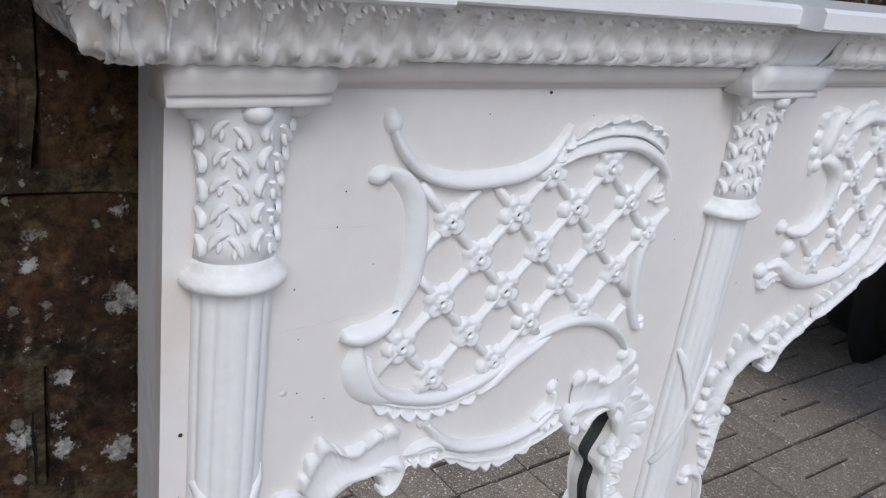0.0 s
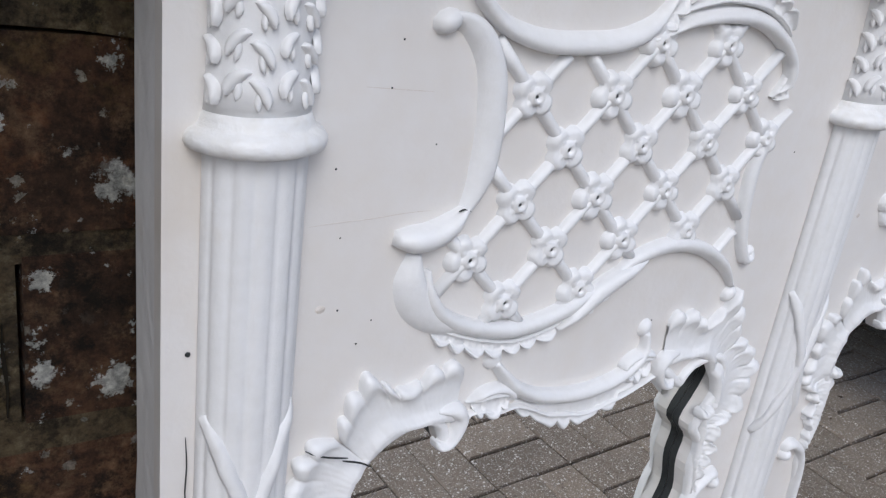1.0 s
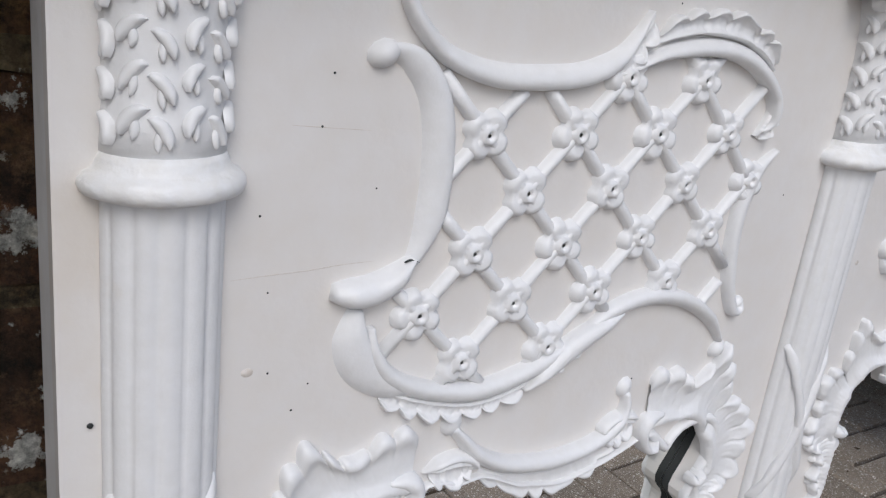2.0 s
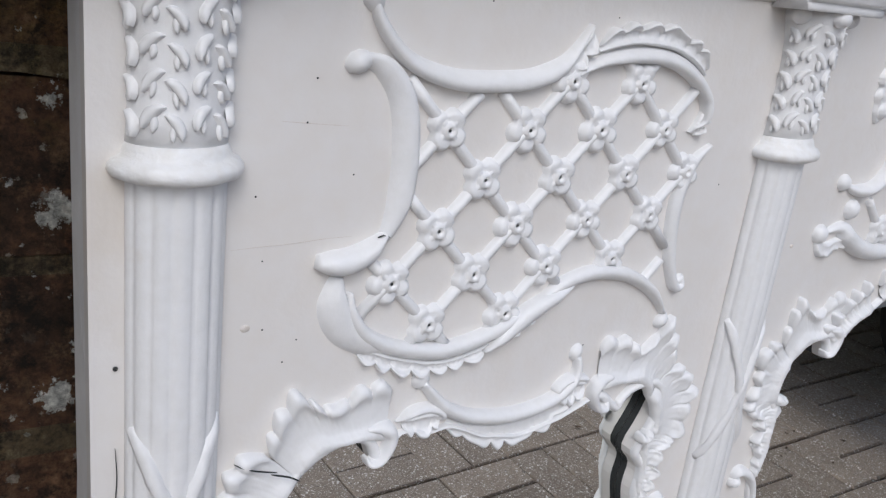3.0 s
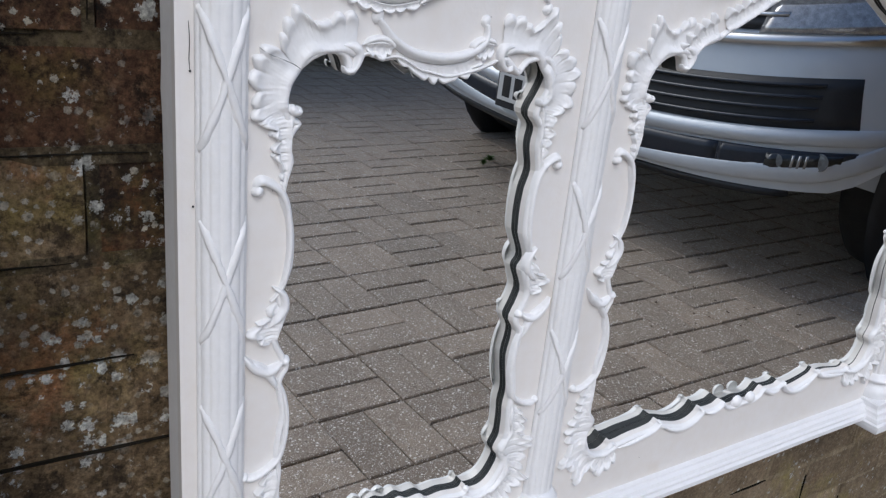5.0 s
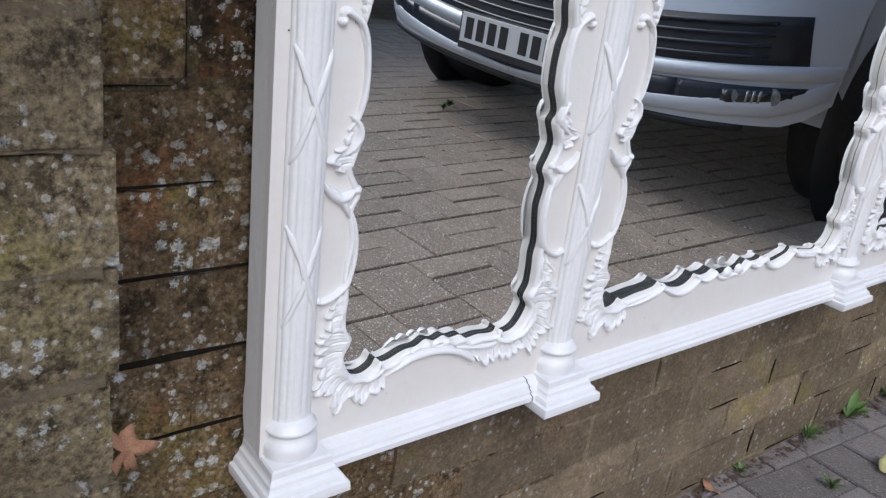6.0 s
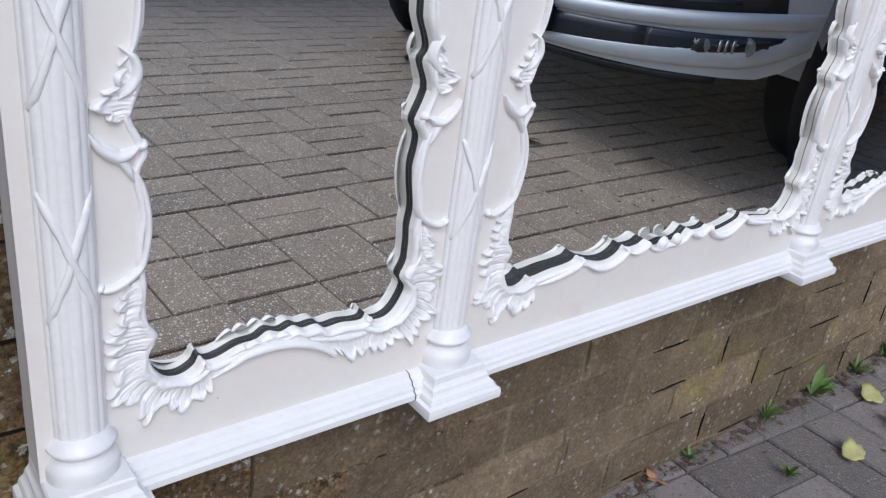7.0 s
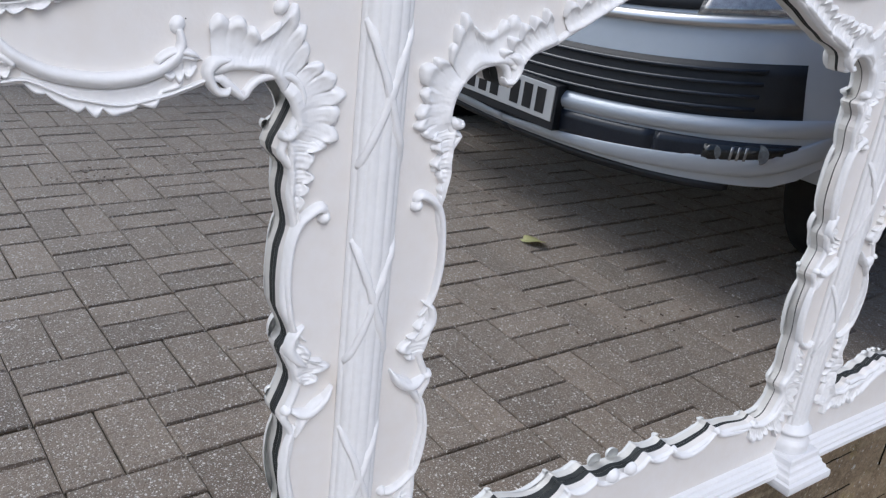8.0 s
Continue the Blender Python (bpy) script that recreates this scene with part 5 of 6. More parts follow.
def van(x, y, yaw):
    stand = on_ground(x, y, 0.0, yaw)
    v = thing("van", "silver panel van parked on block paving along the wall", "van")
    # nose skin
    bm = bmesh.new()
    zs = [NOSE[0][0] + (NOSE[-1][0] - NOSE[0][0]) * i / 40 for i in range(41)]
    us = [-0.975 + 1.95 * i / 48 for i in range(49)]
    # the lower edge rises towards the wheels
    sill = lambda u: 0.272 + 0.80 * lift(u) + 0.07 * max(0.0, (abs(u) - 0.88) / 0.095) ** 2
    fit = lambda u, z: sill(u) + (z - zs[0]) * (zs[-1] - sill(u)) / (zs[-1] - zs[0])
    grid = [[bm.verts.new((u, car_front(u, fit(u, z)), fit(u, z))) for u in us] for z in zs]
    for p, q in zip(grid, grid[1:]):
        for a, b, c, d in zip(p, p[1:], q[1:], q):
            bm.faces.new((a, b, c, d))
    part("nose", bm, SILVER, v, "silver painted bumper and bonnet")
    # cab and load space
    bm = bmesh.new()
    side = [(-0.40, 0.33), (-0.40, 0.95), (-0.55, 1.06), (-1.0, 1.17), (-1.75, 1.83), (-2.1, 1.93), (-4.6, 1.95), (-4.9, 1.85), (-4.9, 0.32), (-4.6, 0.25)]
    rings = []
    for x, k in ((-0.95, 0.0), (-0.93, 1.0), (0.93, 1.0), (0.95, 0.0)):
        rings.append([bm.verts.new((x if z < 1.15 else x * (1 - 0.12 * (z - 1.15)), y, z + (0.02 if k and z > 1.5 else 0))) for y, z in side])
    for p, q in zip(rings, rings[1:]):
        for i in range(len(side)):
            j = (i + 1) % len(side)
            bm.faces.new((p[i], p[j], q[j], q[i]))
    bm.faces.new(rings[0]), bm.faces.new(rings[-1])
    part("body", bm, SILVER, v, smooth=False)
    bm = bmesh.new()
    pts = [(-0.78, -1.06, 1.20), (0.78, -1.06, 1.20), (0.70, -1.70, 1.80), (-0.70, -1.70, 1.80)]
    vs = [bm.verts.new(p) for p in pts] + [bm.verts.new((x, y + 0.012, z + 0.02)) for x, y, z in pts]
    bm.faces.new(vs[4:])
    for i in range(4):
        bm.faces.new((vs[i], vs[(i + 1) % 4], vs[4 + (i + 1) % 4], vs[4 + i]))
    part("windscreen", bm, WINDOW, v, smooth=False)
    for s in (-1, 1):
        bm = bmesh.new()
        box(bm, s * 0.94 - 0.012, s * 0.94 + 0.012, -2.55, -1.55, 1.16, 1.66, 0.01)
        part("side_window", bm, WINDOW, v, smooth=False)
        bm = bmesh.new()
        revolve(bm, [(0.0, 0.0), (0.41, 0.0), (0.42, -0.03)], 0, 0, 32)
        bmesh.ops.rotate(bm, verts=bm.verts, cent=(0, 0, 0), matrix=Matrix.Rotation(radians(90), 3, 'Y'))
        bmesh.ops.translate(bm, verts=bm.verts, vec=(s * 0.953, -0.80, 0.34))
        part("wheel_arch", bm, BLACK, v)
        wheel(v, s * 0.868, -0.80, 0.335, 0.215)
        wheel(v, s * 0.84, -4.0, 0.335, 0.215)
        # headlamp
        bm = nose_patch(bmesh.new(), s * 0.60, s * 0.925, 0.700, 0.80, 0.012, 12, 4, 0.70, 0.82)
        part("headlamp", bm, LENS, v, "clear headlamp")
        # fog lamp in its dark surround
        lamp = part("fog_lamp", nose_patch(bmesh.new(), s * 0.60, s * 0.925, 0.306, 0.384, 0.010, 18, 3, 0.352, 0.374), GLOSSBLACK, v, "fog lamp in a dark surround")
        part("lamp_cover", nose_patch(bmesh.new(), s * 0.742, s * 0.905, 0.324, 0.368, 0.012, 10, 2, 0.336, 0.366), WINDOW, lamp, "dark clear lamp cover")
        for a, b in ((0.806, 0.811), (0.821, 0.826), (0.836, 0.841)):
            part("lamp_rib", nose_patch(bmesh.new(), s * a, s * b, 0.327, 0.364, 0.014, 2, 2), LENS, lamp)
        for at_v, size in ((0.866, 0.92), (0.772, 0.66)):
            ring = bmesh.new()
            revolve(ring, [(0.0, 0.012), (0.012, 0.010), (0.020, 0.004), (0.0235, 0.0), (0.026, 0.006), (0.028, 0.0)], 0, 0, 20)
            bmesh.ops.scale(ring, verts=ring.verts, vec=(size, size, size * 0.22))
            bmesh.ops.rotate(ring, verts=ring.verts, cent=(0, 0, 0), matrix=Matrix.Rotation(radians(-90), 3, 'X'))
            bmesh.ops.translate(ring, verts=ring.verts, vec=(s * at_v, car_front(at_v, 0.42) + 0.012, 0.347 + lift(at_v)))
            part("lens", ring, FOGLENS, lamp)
    # lower grille with slats
    grille = part("lower_grille", nose_patch(bmesh.new(), -0.885, 0.885, 0.443, 0.583, 0.004, 30, 4, flare=0.03), BLACK, v, "black slatted grille")
    for i in range(4):
        z = 0.459 + i * 0.033
        part("slat", nose_patch(bmesh.new(), -0.82, 0.82, z, z + 0.010, 0.016, 26, 1, depth=0.02), GLOSSBLACK, grille)
    part("bumper_strip", nose_patch(bmesh.new(), -0.972, 0.972, 0.392, 0.440, 0.008, 40, 8, bulge=0.014), SILVER, v, "silver painted bumper strip")
    part("dark_strip", nose_patch(bmesh.new(), -0.60, 0.60, 0.306, 0.384, 0.010, 30, 3), GLOSSBLACK, v, "dark bumper strip")
    for s in (-1, 1):
        part("bumper_lip", nose_patch(bmesh.new(), 0.0, s * 0.970, 0.280, 0.306, 0.009, 26, 6, 0.284, 0.346, bulge=0.006, rise=0.055), SILVER, v)
        part("undertray", nose_patch(bmesh.new(), 0.0, s * 0.80, 0.240, 0.268, 0.003, 24, 2, 0.238, 0.258), BLACK, v)
    upper = part("upper_grille", nose_patch(bmesh.new(), -0.66, 0.66, 0.712, 0.79, 0.006, 26, 3), BLACK, v)
    part("grille_bar", nose_patch(bmesh.new(), -0.90, 0.90, 0.672, 0.702, 0.016, 26, 2), CHROME, upper, "chrome bar")
    part("grille_bar", nose_patch(bmesh.new(), -0.66, 0.66, 0.752, 0.764, 0.016, 26, 2), CHROME, upper)
    # number plate with plain bars
    bm = bmesh.new()
    box(bm, -0.262, 0.262, -0.01, 0.028, 0.322, 0.462, 0.004)
    holder = part("plate_holder", bm, BLACK, v, smooth=False)
    bm = bmesh.new()
    box(bm, -0.251, 0.251, 0.027, 0.032, 0.348, 0.457, 0.003)
    plate = part("number_plate", bm, PLATE, holder, "white plate with plain black bars", smooth=False)
    bars = bmesh.new()
    for i, x in enumerate((-0.205, -0.145, -0.085, -0.025, 0.075, 0.135, 0.195)):
        box(bars, x - 0.020, x + 0.020, 0.032, 0.0332, 0.364, 0.441)
    part("plate_bar", bars, INK, holder, "plain black bars", smooth=False)
    v.matrix_basis = stand
    return v


van(1.876, -1.716, 84.7)


def hatchback(x, y, yaw):
    stand = on_ground(x, y, 0.0, yaw)
    c = thing("hatchback_car", "dark blue hatchback car parked across the paving", "car")
    bm = bmesh.new()
    prof = [(-2.0, 0.22), (-2.05, 0.55), (-1.95, 0.78), (-1.2, 0.92), (-0.55, 1.40), (0.9, 1.44), (1.6, 1.0), (1.95, 0.9), (2.0, 0.5), (1.95, 0.22)]
    rings = []
    for x, k in ((-0.86, 0.97), (-0.80, 1.0), (0.80, 1.0), (0.86, 0.97)):
        rings.append([bm.verts.new((x * (1 - 0.22 * max(0, z - 0.9)), y * k, z)) for y, z in prof])
    for p, q in zip(rings, rings[1:]):
        for i in range(len(prof)):
            j = (i + 1) % len(prof)
            bm.faces.new((p[i], p[j], q[j], q[i]))
    bm.faces.new(rings[0]), bm.faces.new(rings[-1])
    part("body", bm, BLUE, c, smooth=False)
    for s in (-1, 1):
        for y in (-1.25, 1.25):
            wheel(c, s * 0.815, y, 0.31, 0.19)
        bm = bmesh.new()
        box(bm, s * 0.83 - 0.01, s * 0.83 + 0.01, -0.45, 1.1, 0.95, 1.3, 0.008)
        part("side_window", bm, WINDOW, c, smooth=False)
        bm = bmesh.new()
        box(bm, s * 0.62 - 0.14, s * 0.62 + 0.14, -2.03, -1.93, 0.58, 0.74, 0.02)
        part("headlamp", bm, LENS, c)
    bm = bmesh.new()
    box(bm, -0.5, 0.5, -2.06, -1.99, 0.26, 0.42, 0.01)
    part("grille", bm, BLACK, c, smooth=False)
    c.matrix_basis = stand
    return c


hatchback(2.18, -5.08, 90)

# ---- weeds, leaves and debris along the foot of the wall ----
WALL_Y = lambda x: 0.042 + 0.022 * (x - 0.07)


def weed(x, y, size, blades, broad):
    w = bmesh.new()
    root = w.verts.new((0, 0, -0.003))
    for i in range(blades):
        a = random.uniform(0, 2 * math.pi)
        tilt = random.uniform(0.3, 1.1)
        n = size * random.uniform(0.6, 1.1)
        rings = []
        for k in range(1, 6):
            t = k / 5
            d = n * t
            px, py, pz = math.cos(a) * d * math.sin(tilt * (0.6 + 0.6 * t)), math.sin(a) * d * math.sin(tilt * (0.6 + 0.6 * t)), d * math.cos(tilt * (0.6 + 0.6 * t))
            wd = broad * math.sin(math.pi * min(0.97, 0.12 + 0.85 * t))
            rings.append((w.verts.new((px - math.sin(a) * wd, py + math.cos(a) * wd, pz + 0.15 * wd)), w.verts.new((px, py, pz - 0.25 * wd)), w.verts.new((px + math.sin(a) * wd, py - math.cos(a) * wd, pz + 0.15 * wd))))
        w.faces.new((root, rings[0][1], rings[0][0])), w.faces.new((root, rings[0][2], rings[0][1]))
        for p, q in zip(rings, rings[1:]):
            w.faces.new((p[0], p[1], q[1], q[0])), w.faces.new((p[1], p[2], q[2], q[1]))
    ob = part("weed", w, LEAFGREEN)
    ob.location = (x, y, ground_z(x, y) + 0.002)
    return tagged(ob, "small green weed growing in the joint by the wall", "weed", "weeds along the wall")


def fallen_leaf(x, y, z, size, mat, rx, ry, rz, label, lobes=0):
    w = bmesh.new()
    n = 44
    ring, mid = [], []
    for i in range(n):
        a = 2 * math.pi * i / n
        r = size * (1 + 0.05 * math.sin(7 * a)) * (0.88 + 0.12 * abs(math.cos(a)) - 0.25 * math.exp(-((a - 3.1) / 0.25) ** 2))
        if lobes:
            r = size * (0.42 + 0.58 * abs(math.sin(lobes * a / 2)) ** 1.3) * (1 + 0.16 * math.sin(3.3 * a + lobes) + 0.10 * math.sin(11 * a))
        px, py = r * math.cos(a), r * 0.75 * math.sin(a)
        ring.append((px, py, 0.12 * size * math.sin(2 * a) + 0.10 * size * (r / size) ** 2))
    for lift in (0.0, 0.0006):
        c = w.verts.new((0, 0, lift))
        inner = [w.verts.new((p[0] * 0.55, p[1] * 0.55, p[2] * 0.4 + lift)) for p in ring]
        outer2 = [w.verts.new((p[0], p[1], p[2] + lift)) for p in ring]
        for i in range(n):
            j = (i + 1) % n
            w.faces.new((c, inner[i], inner[j])), w.faces.new((inner[i], outer2[i], outer2[j], inner[j]))
        mid.append(outer2)
    for i in range(n):
        j = (i + 1) % n
        w.faces.new((mid[0][i], mid[0][j], mid[1][j], mid[1][i]))
    ob = part("fallen_leaf", w, mat)
    ob.matrix_basis = pose(x, y, z if z > 0.1 else ground_z(x, y) + z, rx, ry, rz)
    return tagged(ob, label, "leaf", "fallen leaves")

for x, sz, n, br in ((1.27, 0.042, 26, 0.0018), (1.425, 0.058, 7, 0.008), (1.445, 0.034, 16, 0.0020), (1.59, 0.046, 22, 0.0022), (1.72, 0.052, 10, 0.007), (1.05, 0.022, 9, 0.003), (1.95, 0.06, 22, 0.004), (2.2, 0.06, 18, 0.005)):
    weed(x, WALL_Y(x) - 0.012, sz, n, br)
weed(1.16, -0.055, 0.028, 14, 0.0035)
weed(2.06, -2.27, 0.035, 60, 0.004)
weed(2.00, -2.23, 0.028, 40, 0.004)
fallen_leaf(1.522, -0.003, 0.010, 0.030, LEAFYELLOW, 8, -6, 30, "pale yellow fallen leaf on the paving")
fallen_leaf(1.310, -0.080, 0.010, 0.027, LEAFYELLOW, -6, 8, 200, "pale yellow fallen leaf on the paving")
fallen_leaf(1.47, -0.070, 0.010, 0.026, LEAFBROWN, 6, 8, 10, "curled brown fallen leaf on the paving", 3)
fallen_leaf(1.60, -0.045, 0.012, 0.030, LEAFBROWN, -12, 8, 70, "curled brown fallen leaf on the paving", 3)
fallen_leaf(1.785, -1.342, 0.008, 0.042, LEAFYELLOW, 4, -5, 60, "yellow-green fallen leaf on the paving")
fallen_leaf(0.95, WALL_Y(0.95) - 0.02, 0.010, 0.024, LEAFBROWN, 10, 20, 15, "curled brown fallen leaf on the paving", 3)
fallen_leaf(0.002, -0.004, 0.452, 0.027, LEAFBROWN, 74, 50, 20, "dry brown lobed leaf caught on the wall", 5)

# leaf litter and grit: flakes too many and small to pick apart
def litter(name, label, mat, spots_at, seed):
    rnd = random.Random(seed)
    verts, faces = [], []
    for cx0, cy0, sx, sy, count, size in spots_at:
        for i in range(count):
            x, y = cx0 + rnd.gauss(0, sx), cy0 + rnd.gauss(0, sy)
            if y > WALL_Y(x) - 0.004:
                y = WALL_Y(x) - 0.004 - rnd.random() * 0.02
            n = size * (0.3 + 1.4 * rnd.random() ** 3)
            a, lift = rnd.uniform(0, 6.28), rnd.uniform(0.0, 0.5) * n
            k = len(verts)
            for u, w, h in ((1, 0, 0), (0, 0.5, 0.3), (-1, 0.1, 0), (0, -0.5, 0.2)):
                px, py = u * n, w * n
                verts.append((x + px * math.cos(a) - py * math.sin(a), y + px * math.sin(a) + py * math.cos(a), ground_z(x, y) + 0.003 + lift * (h + 0.5 * abs(u))))
            verts.append((x, y, ground_z(x, y) + 0.0035 + n * 0.16))
            for q in range(4):
                faces.append((k + q, k + (q + 1) % 4, k + 4))
            faces.append((k + 3, k + 2, k + 1, k))
    me = bpy.data.meshes.new(name)
    me.from_pydata(verts, [], faces)
    me.materials.append(mat)
    return tagged(new(name, me), label, "litter", kind="stuff")


litter("leaf_litter", "brown leaf crumbs and twigs along the wall foot", GRIT, [(0.6 + 0.1 * i, WALL_Y(0.6 + 0.1 * i) - 0.012, 0.06, 0.010, 50, 0.0058) for i in range(18)] + [(0.79, -2.17, 0.10, 0.05, 60, 0.007), (1.05, -2.33, 0.14, 0.03, 55, 0.007), (1.77, -0.85, 0.12, 0.07, 70, 0.006), (1.82, -1.77, 0.10, 0.06, 40, 0.008), (2.2, -1.9, 0.5, 0.4, 90, 0.007), (1.2, -0.05, 0.3, 0.06, 40, 0.004)], 3)
litter("stone_grit", "pale grit and stone chips on the paving", MORTAR, [(0.7 + 0.12 * i, WALL_Y(0.7 + 0.12 * i) - 0.02, 0.06, 0.016, 22, 0.0035) for i in range(14)], 5)

# ---- brick wall, pier and paving: the many pieces last ----
def brick_meshes(count, lx, ly, lz, mat, rough, cuts=1):
    out = []
    for k in range(count):
        bm = bmesh.new()
        bmesh.ops.create_cube(bm, size=1.0, matrix=Matrix.Diagonal((lx, ly, lz, 1)))
        bmesh.ops.subdivide_edges(bm, edges=bm.edges[:], cuts=cuts, use_grid_fill=True)
        for v in bm.verts:
            q = Vector((v.co.x * 9 + k * 7.3, v.co.y * 20, v.co.z * 21))
            corner = (abs(v.co.x) > lx * 0.45) + (abs(v.co.z) > lz * 0.45)
            if v.co.y < 0:
                v.co.y += rough * noise.noise(q) + 0.0022 * corner * 0.6 * (1 + noise.noise(q * 2))
            v.co.x += rough * 0.5 * noise.noise(q + Vector((5, 1, 2)))
            v.co.z += rough * 0.45 * noise.noise(q + Vector((1, 9, 4)))
        out.append(mesh_of("brick", bm, mat, smooth=False))
    return out


STRETCHERS = brick_meshes(7, 0.2190, 0.10, 0.0695, BRICK, 0.0030)
WASHED = brick_meshes(7, 0.2190, 0.10, 0.0695, STONE, 0.0030)
PIER = brick_meshes(7, 0.2190, 0.10, 0.0695, PIERBRICK, 0.0075, 3)
UPPER_RED = brick_meshes(7, 0.2190, 0.10, 0.0695, REDBRICK, 0.0030)
PITCH_X, PITCH_Z = 0.2267, 0.0745
wall_turn = math.degrees(math.atan(0.022))
# the core behind the bricks is near-black to stand for shade in gaps
wall = part("wall_garden", box(bmesh.new(), -1.6, 7.0, 0.0, 0.22, 0.0, 1.46), CAVITY, None, "", smooth=False)
wall.matrix_basis = pose(0.07, 0.042 + 0.016, 0.0, 0, 0, wall_turn)
tagged(wall, "old brown brick garden wall spotted with lichen", "wall", kind="structure")


def joint_strip(verts, faces, x0, x1, z0, z1, face, upright=False, open_by=0.25):
    """One run of mortar between bricks: worn back unevenly, shrunk from the brick here and there so that a dark crack opens."""
    k, n = len(verts), max(2, int((z1 - z0 if upright else x1 - x0) / 0.028))
    for i in range(n + 1):
        t = i / n
        x, z = ((x0 + x1) / 2, z0 + (z1 - z0) * t) if upright else (x0 + (x1 - x0) * t, (z0 + z1) / 2)
        q = noise.noise((x * 4.0 + 3, z * 9.0, 1.5)) + 0.5 * noise.noise((x * 19, z * 23, 8.0))
        shrink = 0.0021 * min(1.0, max(0.0, q * 3.6 + open_by))
        y = face + 0.0016 + 0.0012 * noise.noise((x * 40, z * 40, 3.0)) + 0.4 * shrink
        if upright:
            lo, hi = x0 - 0.001, x1 + 0.001 - shrink * 1.6
            verts += [(lo, y + 0.014, z), (lo, y, z), (hi, y, z), (hi, y + 0.014, z)]
        else:
            lo, hi = z0 - 0.001 + shrink * 1.5, z1 + 0.001
            verts += [(x, y + 0.014, lo), (x, y, lo), (x, y, hi), (x, y + 0.014, hi)]
    for i in range(n):
        a = k + 4 * i
        for c in range(4):
            d = (c + 1) % 4
            faces.append((a + c, a + d, a + 4 + d, a + 4 + c))
    faces.append((k, k + 1, k + 2, k + 3))
    faces.append((k + 4 * n, k + 4 * n + 1, k + 4 * n + 2, k + 4 * n + 3))


def crack(verts, faces, x, z, dx, dz, wide):
    """A near-black strip for the shade in a split joint, ragged and tapering to both ends."""
    k, n = len(verts), 9
    for i in range(n):
        t = i / (n - 1)
        px, pz = x + dx * t, z + dz * t
        w = wide * (0.25 + 0.75 * math.sin(math.pi * t)) * (0.75 + 0.5 * noise.noise((px * 90, pz * 90, 2.0)))
        ox, oz = (w, 0.0) if dz > dx else (0.0, w)
        wob = 0.0008 * noise.noise((px * 60, pz * 60, 7.0))
        a, b = (px - ox + wob * (dz > dx), pz - oz + wob * (dz <= dx)), (px + ox + wob * (dz > dx), pz + oz + wob * (dz <= dx))
        verts += [(a[0], 0.004, a[1]), (a[0], 0.0002, a[1]), (b[0], 0.0002, b[1]), (b[0], 0.004, b[1])]
    for i in range(n - 1):
        a = k + 4 * i
        for c in range(3):
            faces.append((a + c, a + c + 1, a + 5 + c, a + 4 + c))


# upper courses, where shade beside the mirror is part of the brick colour
def upper_course(x, z):
    return z + 0.10 * noise.noise((x * 3, z * 3, 2)) > 0.74


def washed(x, z):
    return x + 0.6 * noise.noise((x * 2.1, z * 9, 4.0)) > 0.36 and z < 0.50


def mortar(parent, runs):
    for label, mat, (vs, fs) in runs:
        me = bpy.data.meshes.new("mortar_joints")
        me.from_pydata(vs, [], fs)
        me.materials.append(mat)
        ob = new("mortar_joints", me)
        ob.parent = parent
        tagged(ob, label, kind="stuff")


rest = bmesh.new()
clean, plain, upper_run, split = ([], []), ([], []), ([], []), ([], [])
BRICK_Y = 0.05
for c in range(20):
    z = 0.0113 + c * PITCH_Z
    off = 0.4433 if c % 2 else 0.3363
    for xa, xb, run in ((-1.55, 0.5, upper_run if upper_course(0.1, z) else plain), (0.5, 6.95, upper_run if upper_course(0.1, z) else clean)):
        thick = 0.0052 if upper_course(0.1, z) else 0.0028
        joint_strip(*run, xa, xb, z - PITCH_Z / 2 - thick, z - PITCH_Z / 2 + thick, 0.0, False, -0.5 if upper_course(0.1, z) else 0.5)
    for i in range(-9, 30):
        x = off + i * PITCH_X
        if z + 0.033 < 0.01 or z > 2.15 or x < -1.45 or x > 6.9:
            continue
        into = upper_run if upper_course(x, z) else clean if x > 0.5 else plain
        if -0.6 < x < 2.3 and z < 1.4:
            joint_strip(*into, x - PITCH_X / 2 - 0.0032, x - PITCH_X / 2 + 0.0032, z - PITCH_Z / 2, z + PITCH_Z / 2, 0.0, True, -0.5 if upper_course(x, z) else 0.6)
            luck = random.Random(c * 97 + i)
            if luck.random() < 0.30:
                crack(*split, x - PITCH_X / 2 + luck.uniform(-0.002, 0.002), z - PITCH_Z / 2 + luck.uniform(0.004, 0.02), 0.0, luck.uniform(0.03, 0.052), luck.uniform(0.0008, 0.0016))
            if luck.random() < 0.60:
                long = luck.uniform(0.03, 0.13)
                crack(*split, x - PITCH_X / 2 + luck.uniform(0.0, PITCH_X - long), z - PITCH_Z / 2 + 0.0012, long, 0.0, luck.uniform(0.0006, 0.0013))
        y = BRICK_Y - 0.016 + random.uniform(-0.0014, 0.0012)
        m = pose(x, y, z, random.uniform(-0.7, 0.7), random.uniform(-0.5, 0.5), random.uniform(-0.5, 0.5))
        if -0.55 < x < 2.2 and z < 1.35:
            ob = new("brick", (UPPER_RED if upper_course(x, z) else WASHED if washed(x, z) else STRETCHERS)[random.randrange(7)])
            ob.parent = wall
            ob.matrix_basis = m @ Matrix.Diagonal((random.uniform(0.975, 1.015), 1, random.uniform(0.90, 0.97) if upper_course(x, z) else random.uniform(0.985, 1.03), 1))
        else:
            box(rest, x - 0.107, x + 0.107, y - 0.05, y + 0.05, z - 0.033, z + 0.033)
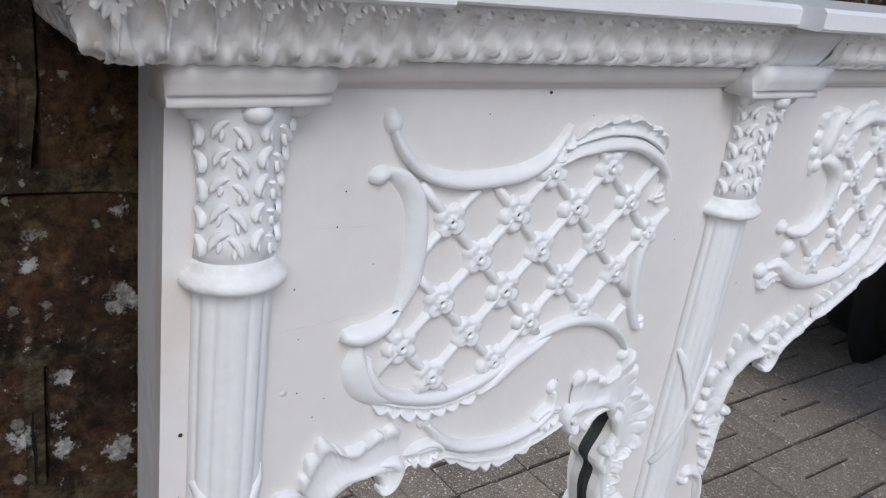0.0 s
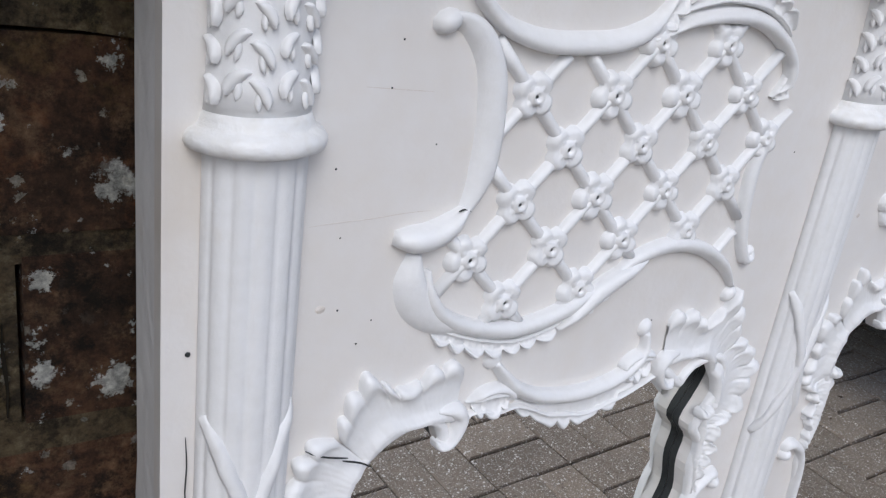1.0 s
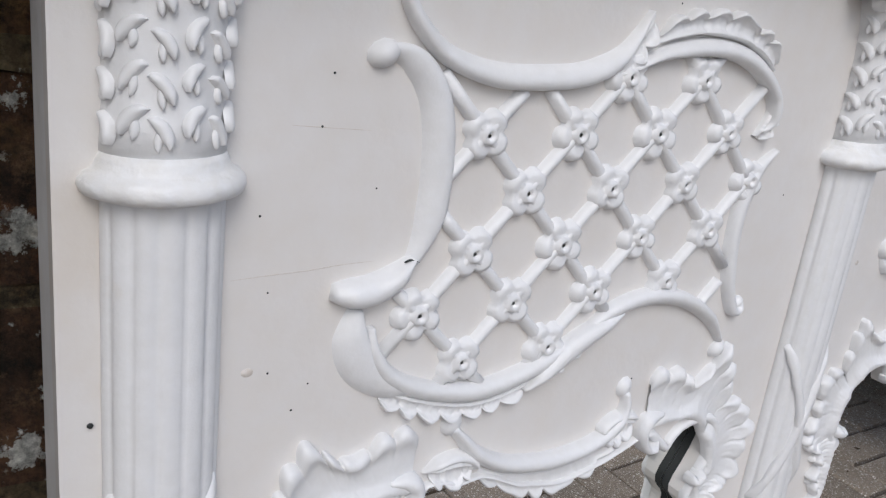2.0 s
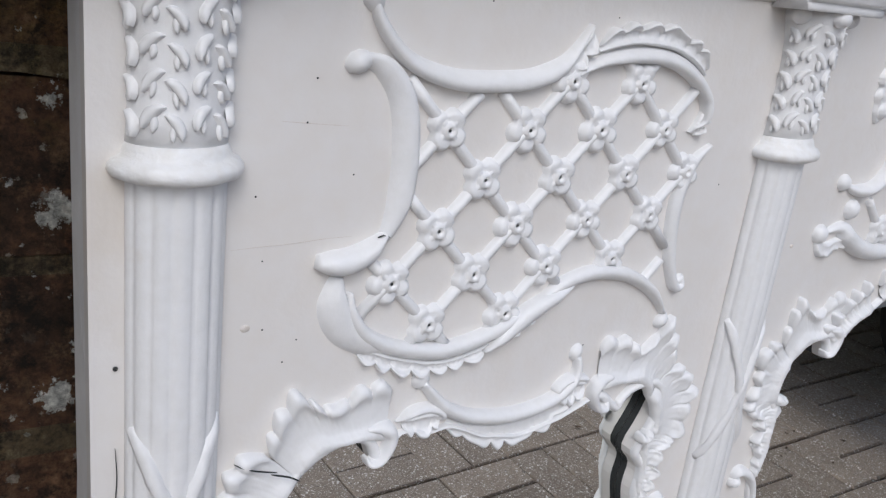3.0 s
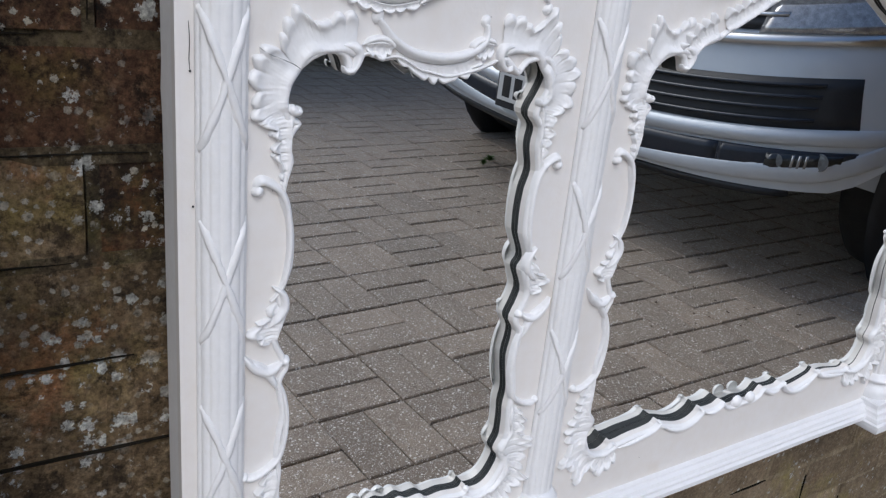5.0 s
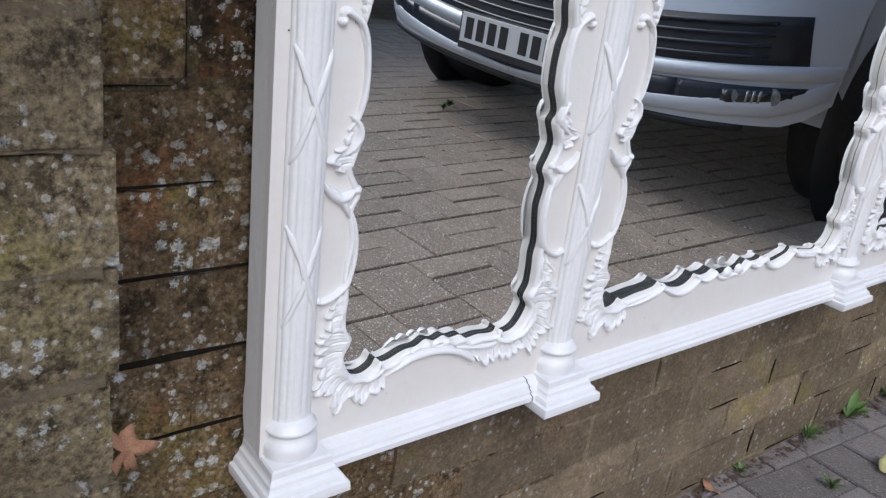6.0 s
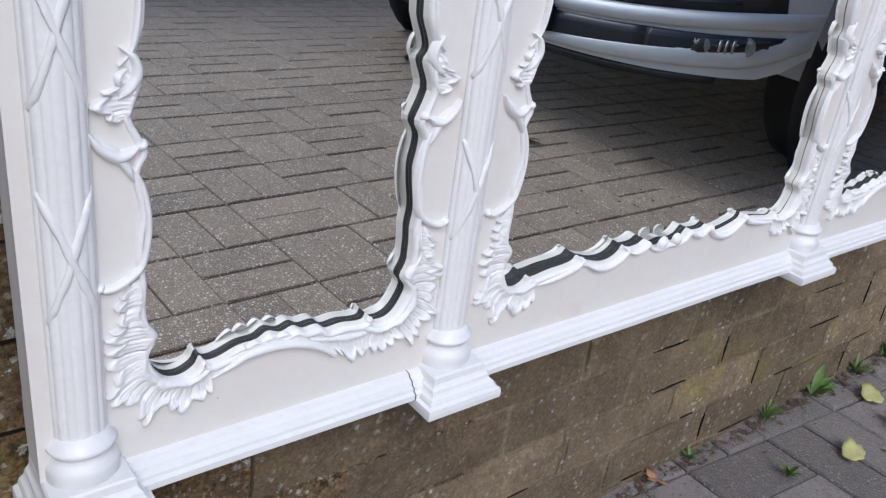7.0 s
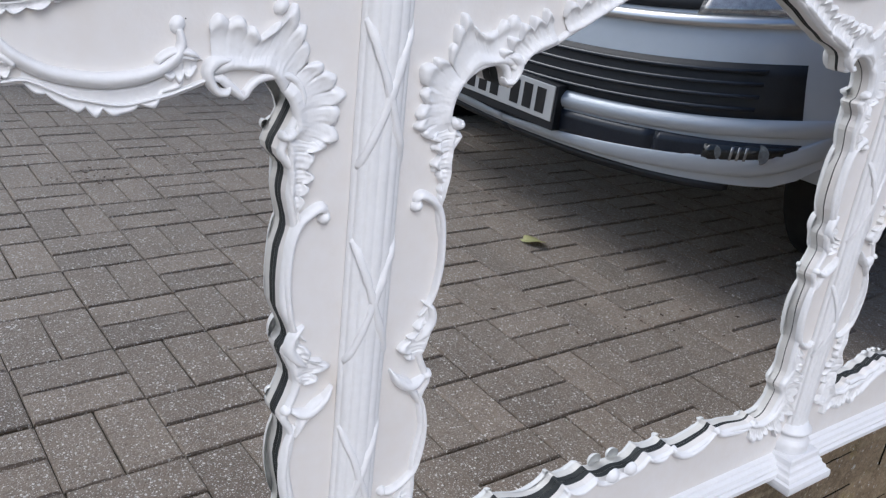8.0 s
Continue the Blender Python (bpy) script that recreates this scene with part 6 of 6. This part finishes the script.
# beds that have opened beside the pier
for x, z, long, wide in ((-0.115, 0.4962, 0.165, 0.0036), (-0.115, 0.5702, 0.23, 0.0016), (-0.06, 0.4215, 0.14, 0.0018), (-0.10, 0.6450, 0.12, 0.0012), (-0.02, 0.3480, 0.09, 0.0012)):
    crack(*split, x, z, long, 0.0, wide)
for run in (clean, plain, upper_run, split):
    run[0][:] = [(x, y - 0.016, z) for x, y, z in run[0]]
far_bricks = part("far_bricks", rest, BRICK, wall, "", smooth=False)
tagged(far_bricks, kind="stuff")
mortar(wall, (("dirty brown lime mortar", MORTAR, clean), ("dark brown mortar with lichen", BRICK, plain), ("dark upper mortar with shade in its colour", UPPERMORTAR, upper_run), ("near-black strips for the shade in cracked mortar joints", CAVITY, split)))

# pier core in the same near-black, for shade between its bricks
pier = part("wall_pier", box(bmesh.new(), -0.64, -0.036, -0.062, 0.12, 0.0, 1.46), CAVITY, None, "", smooth=False)
tagged(pier, "brick pier standing proud of the garden wall", "wall", kind="structure")
clean = ([], [])
for c in range(20):
    z = 0.004 + c * PITCH_Z
    joint_strip(*clean, -0.64, -0.032, z + PITCH_Z / 2 - 0.0024, z + PITCH_Z / 2 + 0.0024, -0.083)
    for i in range(3):
        x = -0.135 - i * PITCH_X + (0.0 if c % 2 else 0.112)
        wide = 1.0
        if x + 0.108 > -0.018:
            x, wide = -0.080, 0.49
        joint_strip(*clean, x - 0.11 * wide - 0.0070, x - 0.11 * wide + 0.0020, z - PITCH_Z / 2, z + PITCH_Z / 2, -0.083, True)
        ob = new("brick", PIER[random.randrange(7)])
        ob.parent = pier
        ob.matrix_basis = pose(x + random.uniform(-0.004, 0.004), -0.083 + 0.05 + random.uniform(-0.003, 0.003), z, random.uniform(-1, 1), random.uniform(-0.8, 0.8), random.uniform(-1, 1)) @ Matrix.Diagonal((wide, 1, 1, 1))
mortar(pier, (("dirty brown lime mortar", MORTAR, clean),))

# ground sheet and paving in basket weave
ground = part("ground", box(bmesh.new(), -60, 60, -60, 60, -0.3, -0.009), JOINT, None, "", smooth=False)
ground.matrix_basis = on_ground(0, 0)
tagged(ground, "sandy bed and joints between the paving blocks", "ground", kind="structure")
CELL_X, CELL_Y = 0.1974, 0.1974


def paver_mesh(lx, ly, k, mat=None):
    bm = bmesh.new()
    b = 0.0035
    q = [(-1, -1), (1, -1), (1, 1), (-1, 1)]
    low = [bm.verts.new((a * lx / 2, c * ly / 2, -0.03)) for a, c in q]
    mid = [bm.verts.new((a * lx / 2, c * ly / 2, -b * 0.8)) for a, c in q]
    top = [bm.verts.new((a * (lx / 2 - b), c * (ly / 2 - b), 0.0006 * math.sin(k * 3 + a + 2 * c))) for a, c in q]
    for p, r2 in ((low, mid), (mid, top)):
        for i in range(4):
            bm.faces.new((p[i], p[(i + 1) % 4], r2[(i + 1) % 4], r2[i]))
    bm.faces.new(top)
    return mesh_of("paving_block", bm, mat or PAVER, smooth=False)


GAP = 0.0034
UP = [paver_mesh(CELL_X / 2 - GAP, CELL_Y - GAP, k) for k in range(3)]
ACROSS = [paver_mesh(CELL_X - GAP, CELL_Y / 2 - GAP, k) for k in range(3)]
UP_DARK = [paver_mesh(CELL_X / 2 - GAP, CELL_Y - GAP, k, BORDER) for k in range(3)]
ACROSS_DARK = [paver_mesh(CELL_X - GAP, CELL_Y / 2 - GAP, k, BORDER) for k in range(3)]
paving = thing("pavement", "grey concrete block paving laid in basket weave", "paving", kind="structure")
# the blocks run three degrees out of line with the wall
paving.matrix_basis = on_ground(0.5627, -1.1258, 0.0, -3.29)
into_plan = pose(0.5627, -1.1258, 0, 0, 0, -3.29)
paving_rest = []
for i in range(-24, 44):
    for j in range(-58, 7):
        x0, y0 = i * CELL_X, j * CELL_Y
        split_x = (i + j) % 2 == 0
        for k in range(2):
            x = x0 + (CELL_X / 4 + k * CELL_X / 2 if split_x else CELL_X / 2)
            y = y0 + (CELL_Y / 2 if split_x else CELL_Y / 4 + k * CELL_Y / 2)
            m = pose(x + random.uniform(-0.001, 0.001), y + random.uniform(-0.001, 0.001), random.uniform(-0.0015, 0.0012), random.uniform(-0.4, 0.4), random.uniform(-0.4, 0.4), random.uniform(-0.5, 0.5))
            plan_x, plan_y = (into_plan @ Vector((x, y, 0))).xy
            if plan_y > WALL_Y(plan_x) + 0.12:
                continue
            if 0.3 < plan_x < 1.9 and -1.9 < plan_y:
                # rows next to the wall take the darker block colour
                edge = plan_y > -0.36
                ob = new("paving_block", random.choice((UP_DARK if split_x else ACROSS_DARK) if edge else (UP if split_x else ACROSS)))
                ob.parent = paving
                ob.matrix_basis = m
            else:
                paving_rest.append((m, split_x))
verts, faces = [], []
for m, split_x in paving_rest:
    lx, ly = (CELL_X / 2 - GAP, CELL_Y - GAP) if split_x else (CELL_X - GAP, CELL_Y / 2 - GAP)
    k = len(verts)
    for s, zz in ((1.0, -0.02), (1.0, -0.004), (0.0, 0.0)):
        for a, c in ((-1, -1), (1, -1), (1, 1), (-1, 1)):
            d = 0.005 if s == 0.0 else 0.0
            verts.append(tuple(m @ Vector((a * (lx / 2 - d), c * (ly / 2 - d), zz))))
    for r0 in (k, k + 4):
        for i in range(4):
            faces.append((r0 + i, r0 + (i + 1) % 4, r0 + 4 + (i + 1) % 4, r0 + 4 + i))
    faces.append((k + 8, k + 9, k + 10, k + 11))
me = bpy.data.meshes.new("far_paving")
me.from_pydata(verts, [], faces)
me.materials.append(PAVER)
far_paving = new("far_paving", me)
far_paving.parent = paving
tagged(far_paving, kind="stuff")
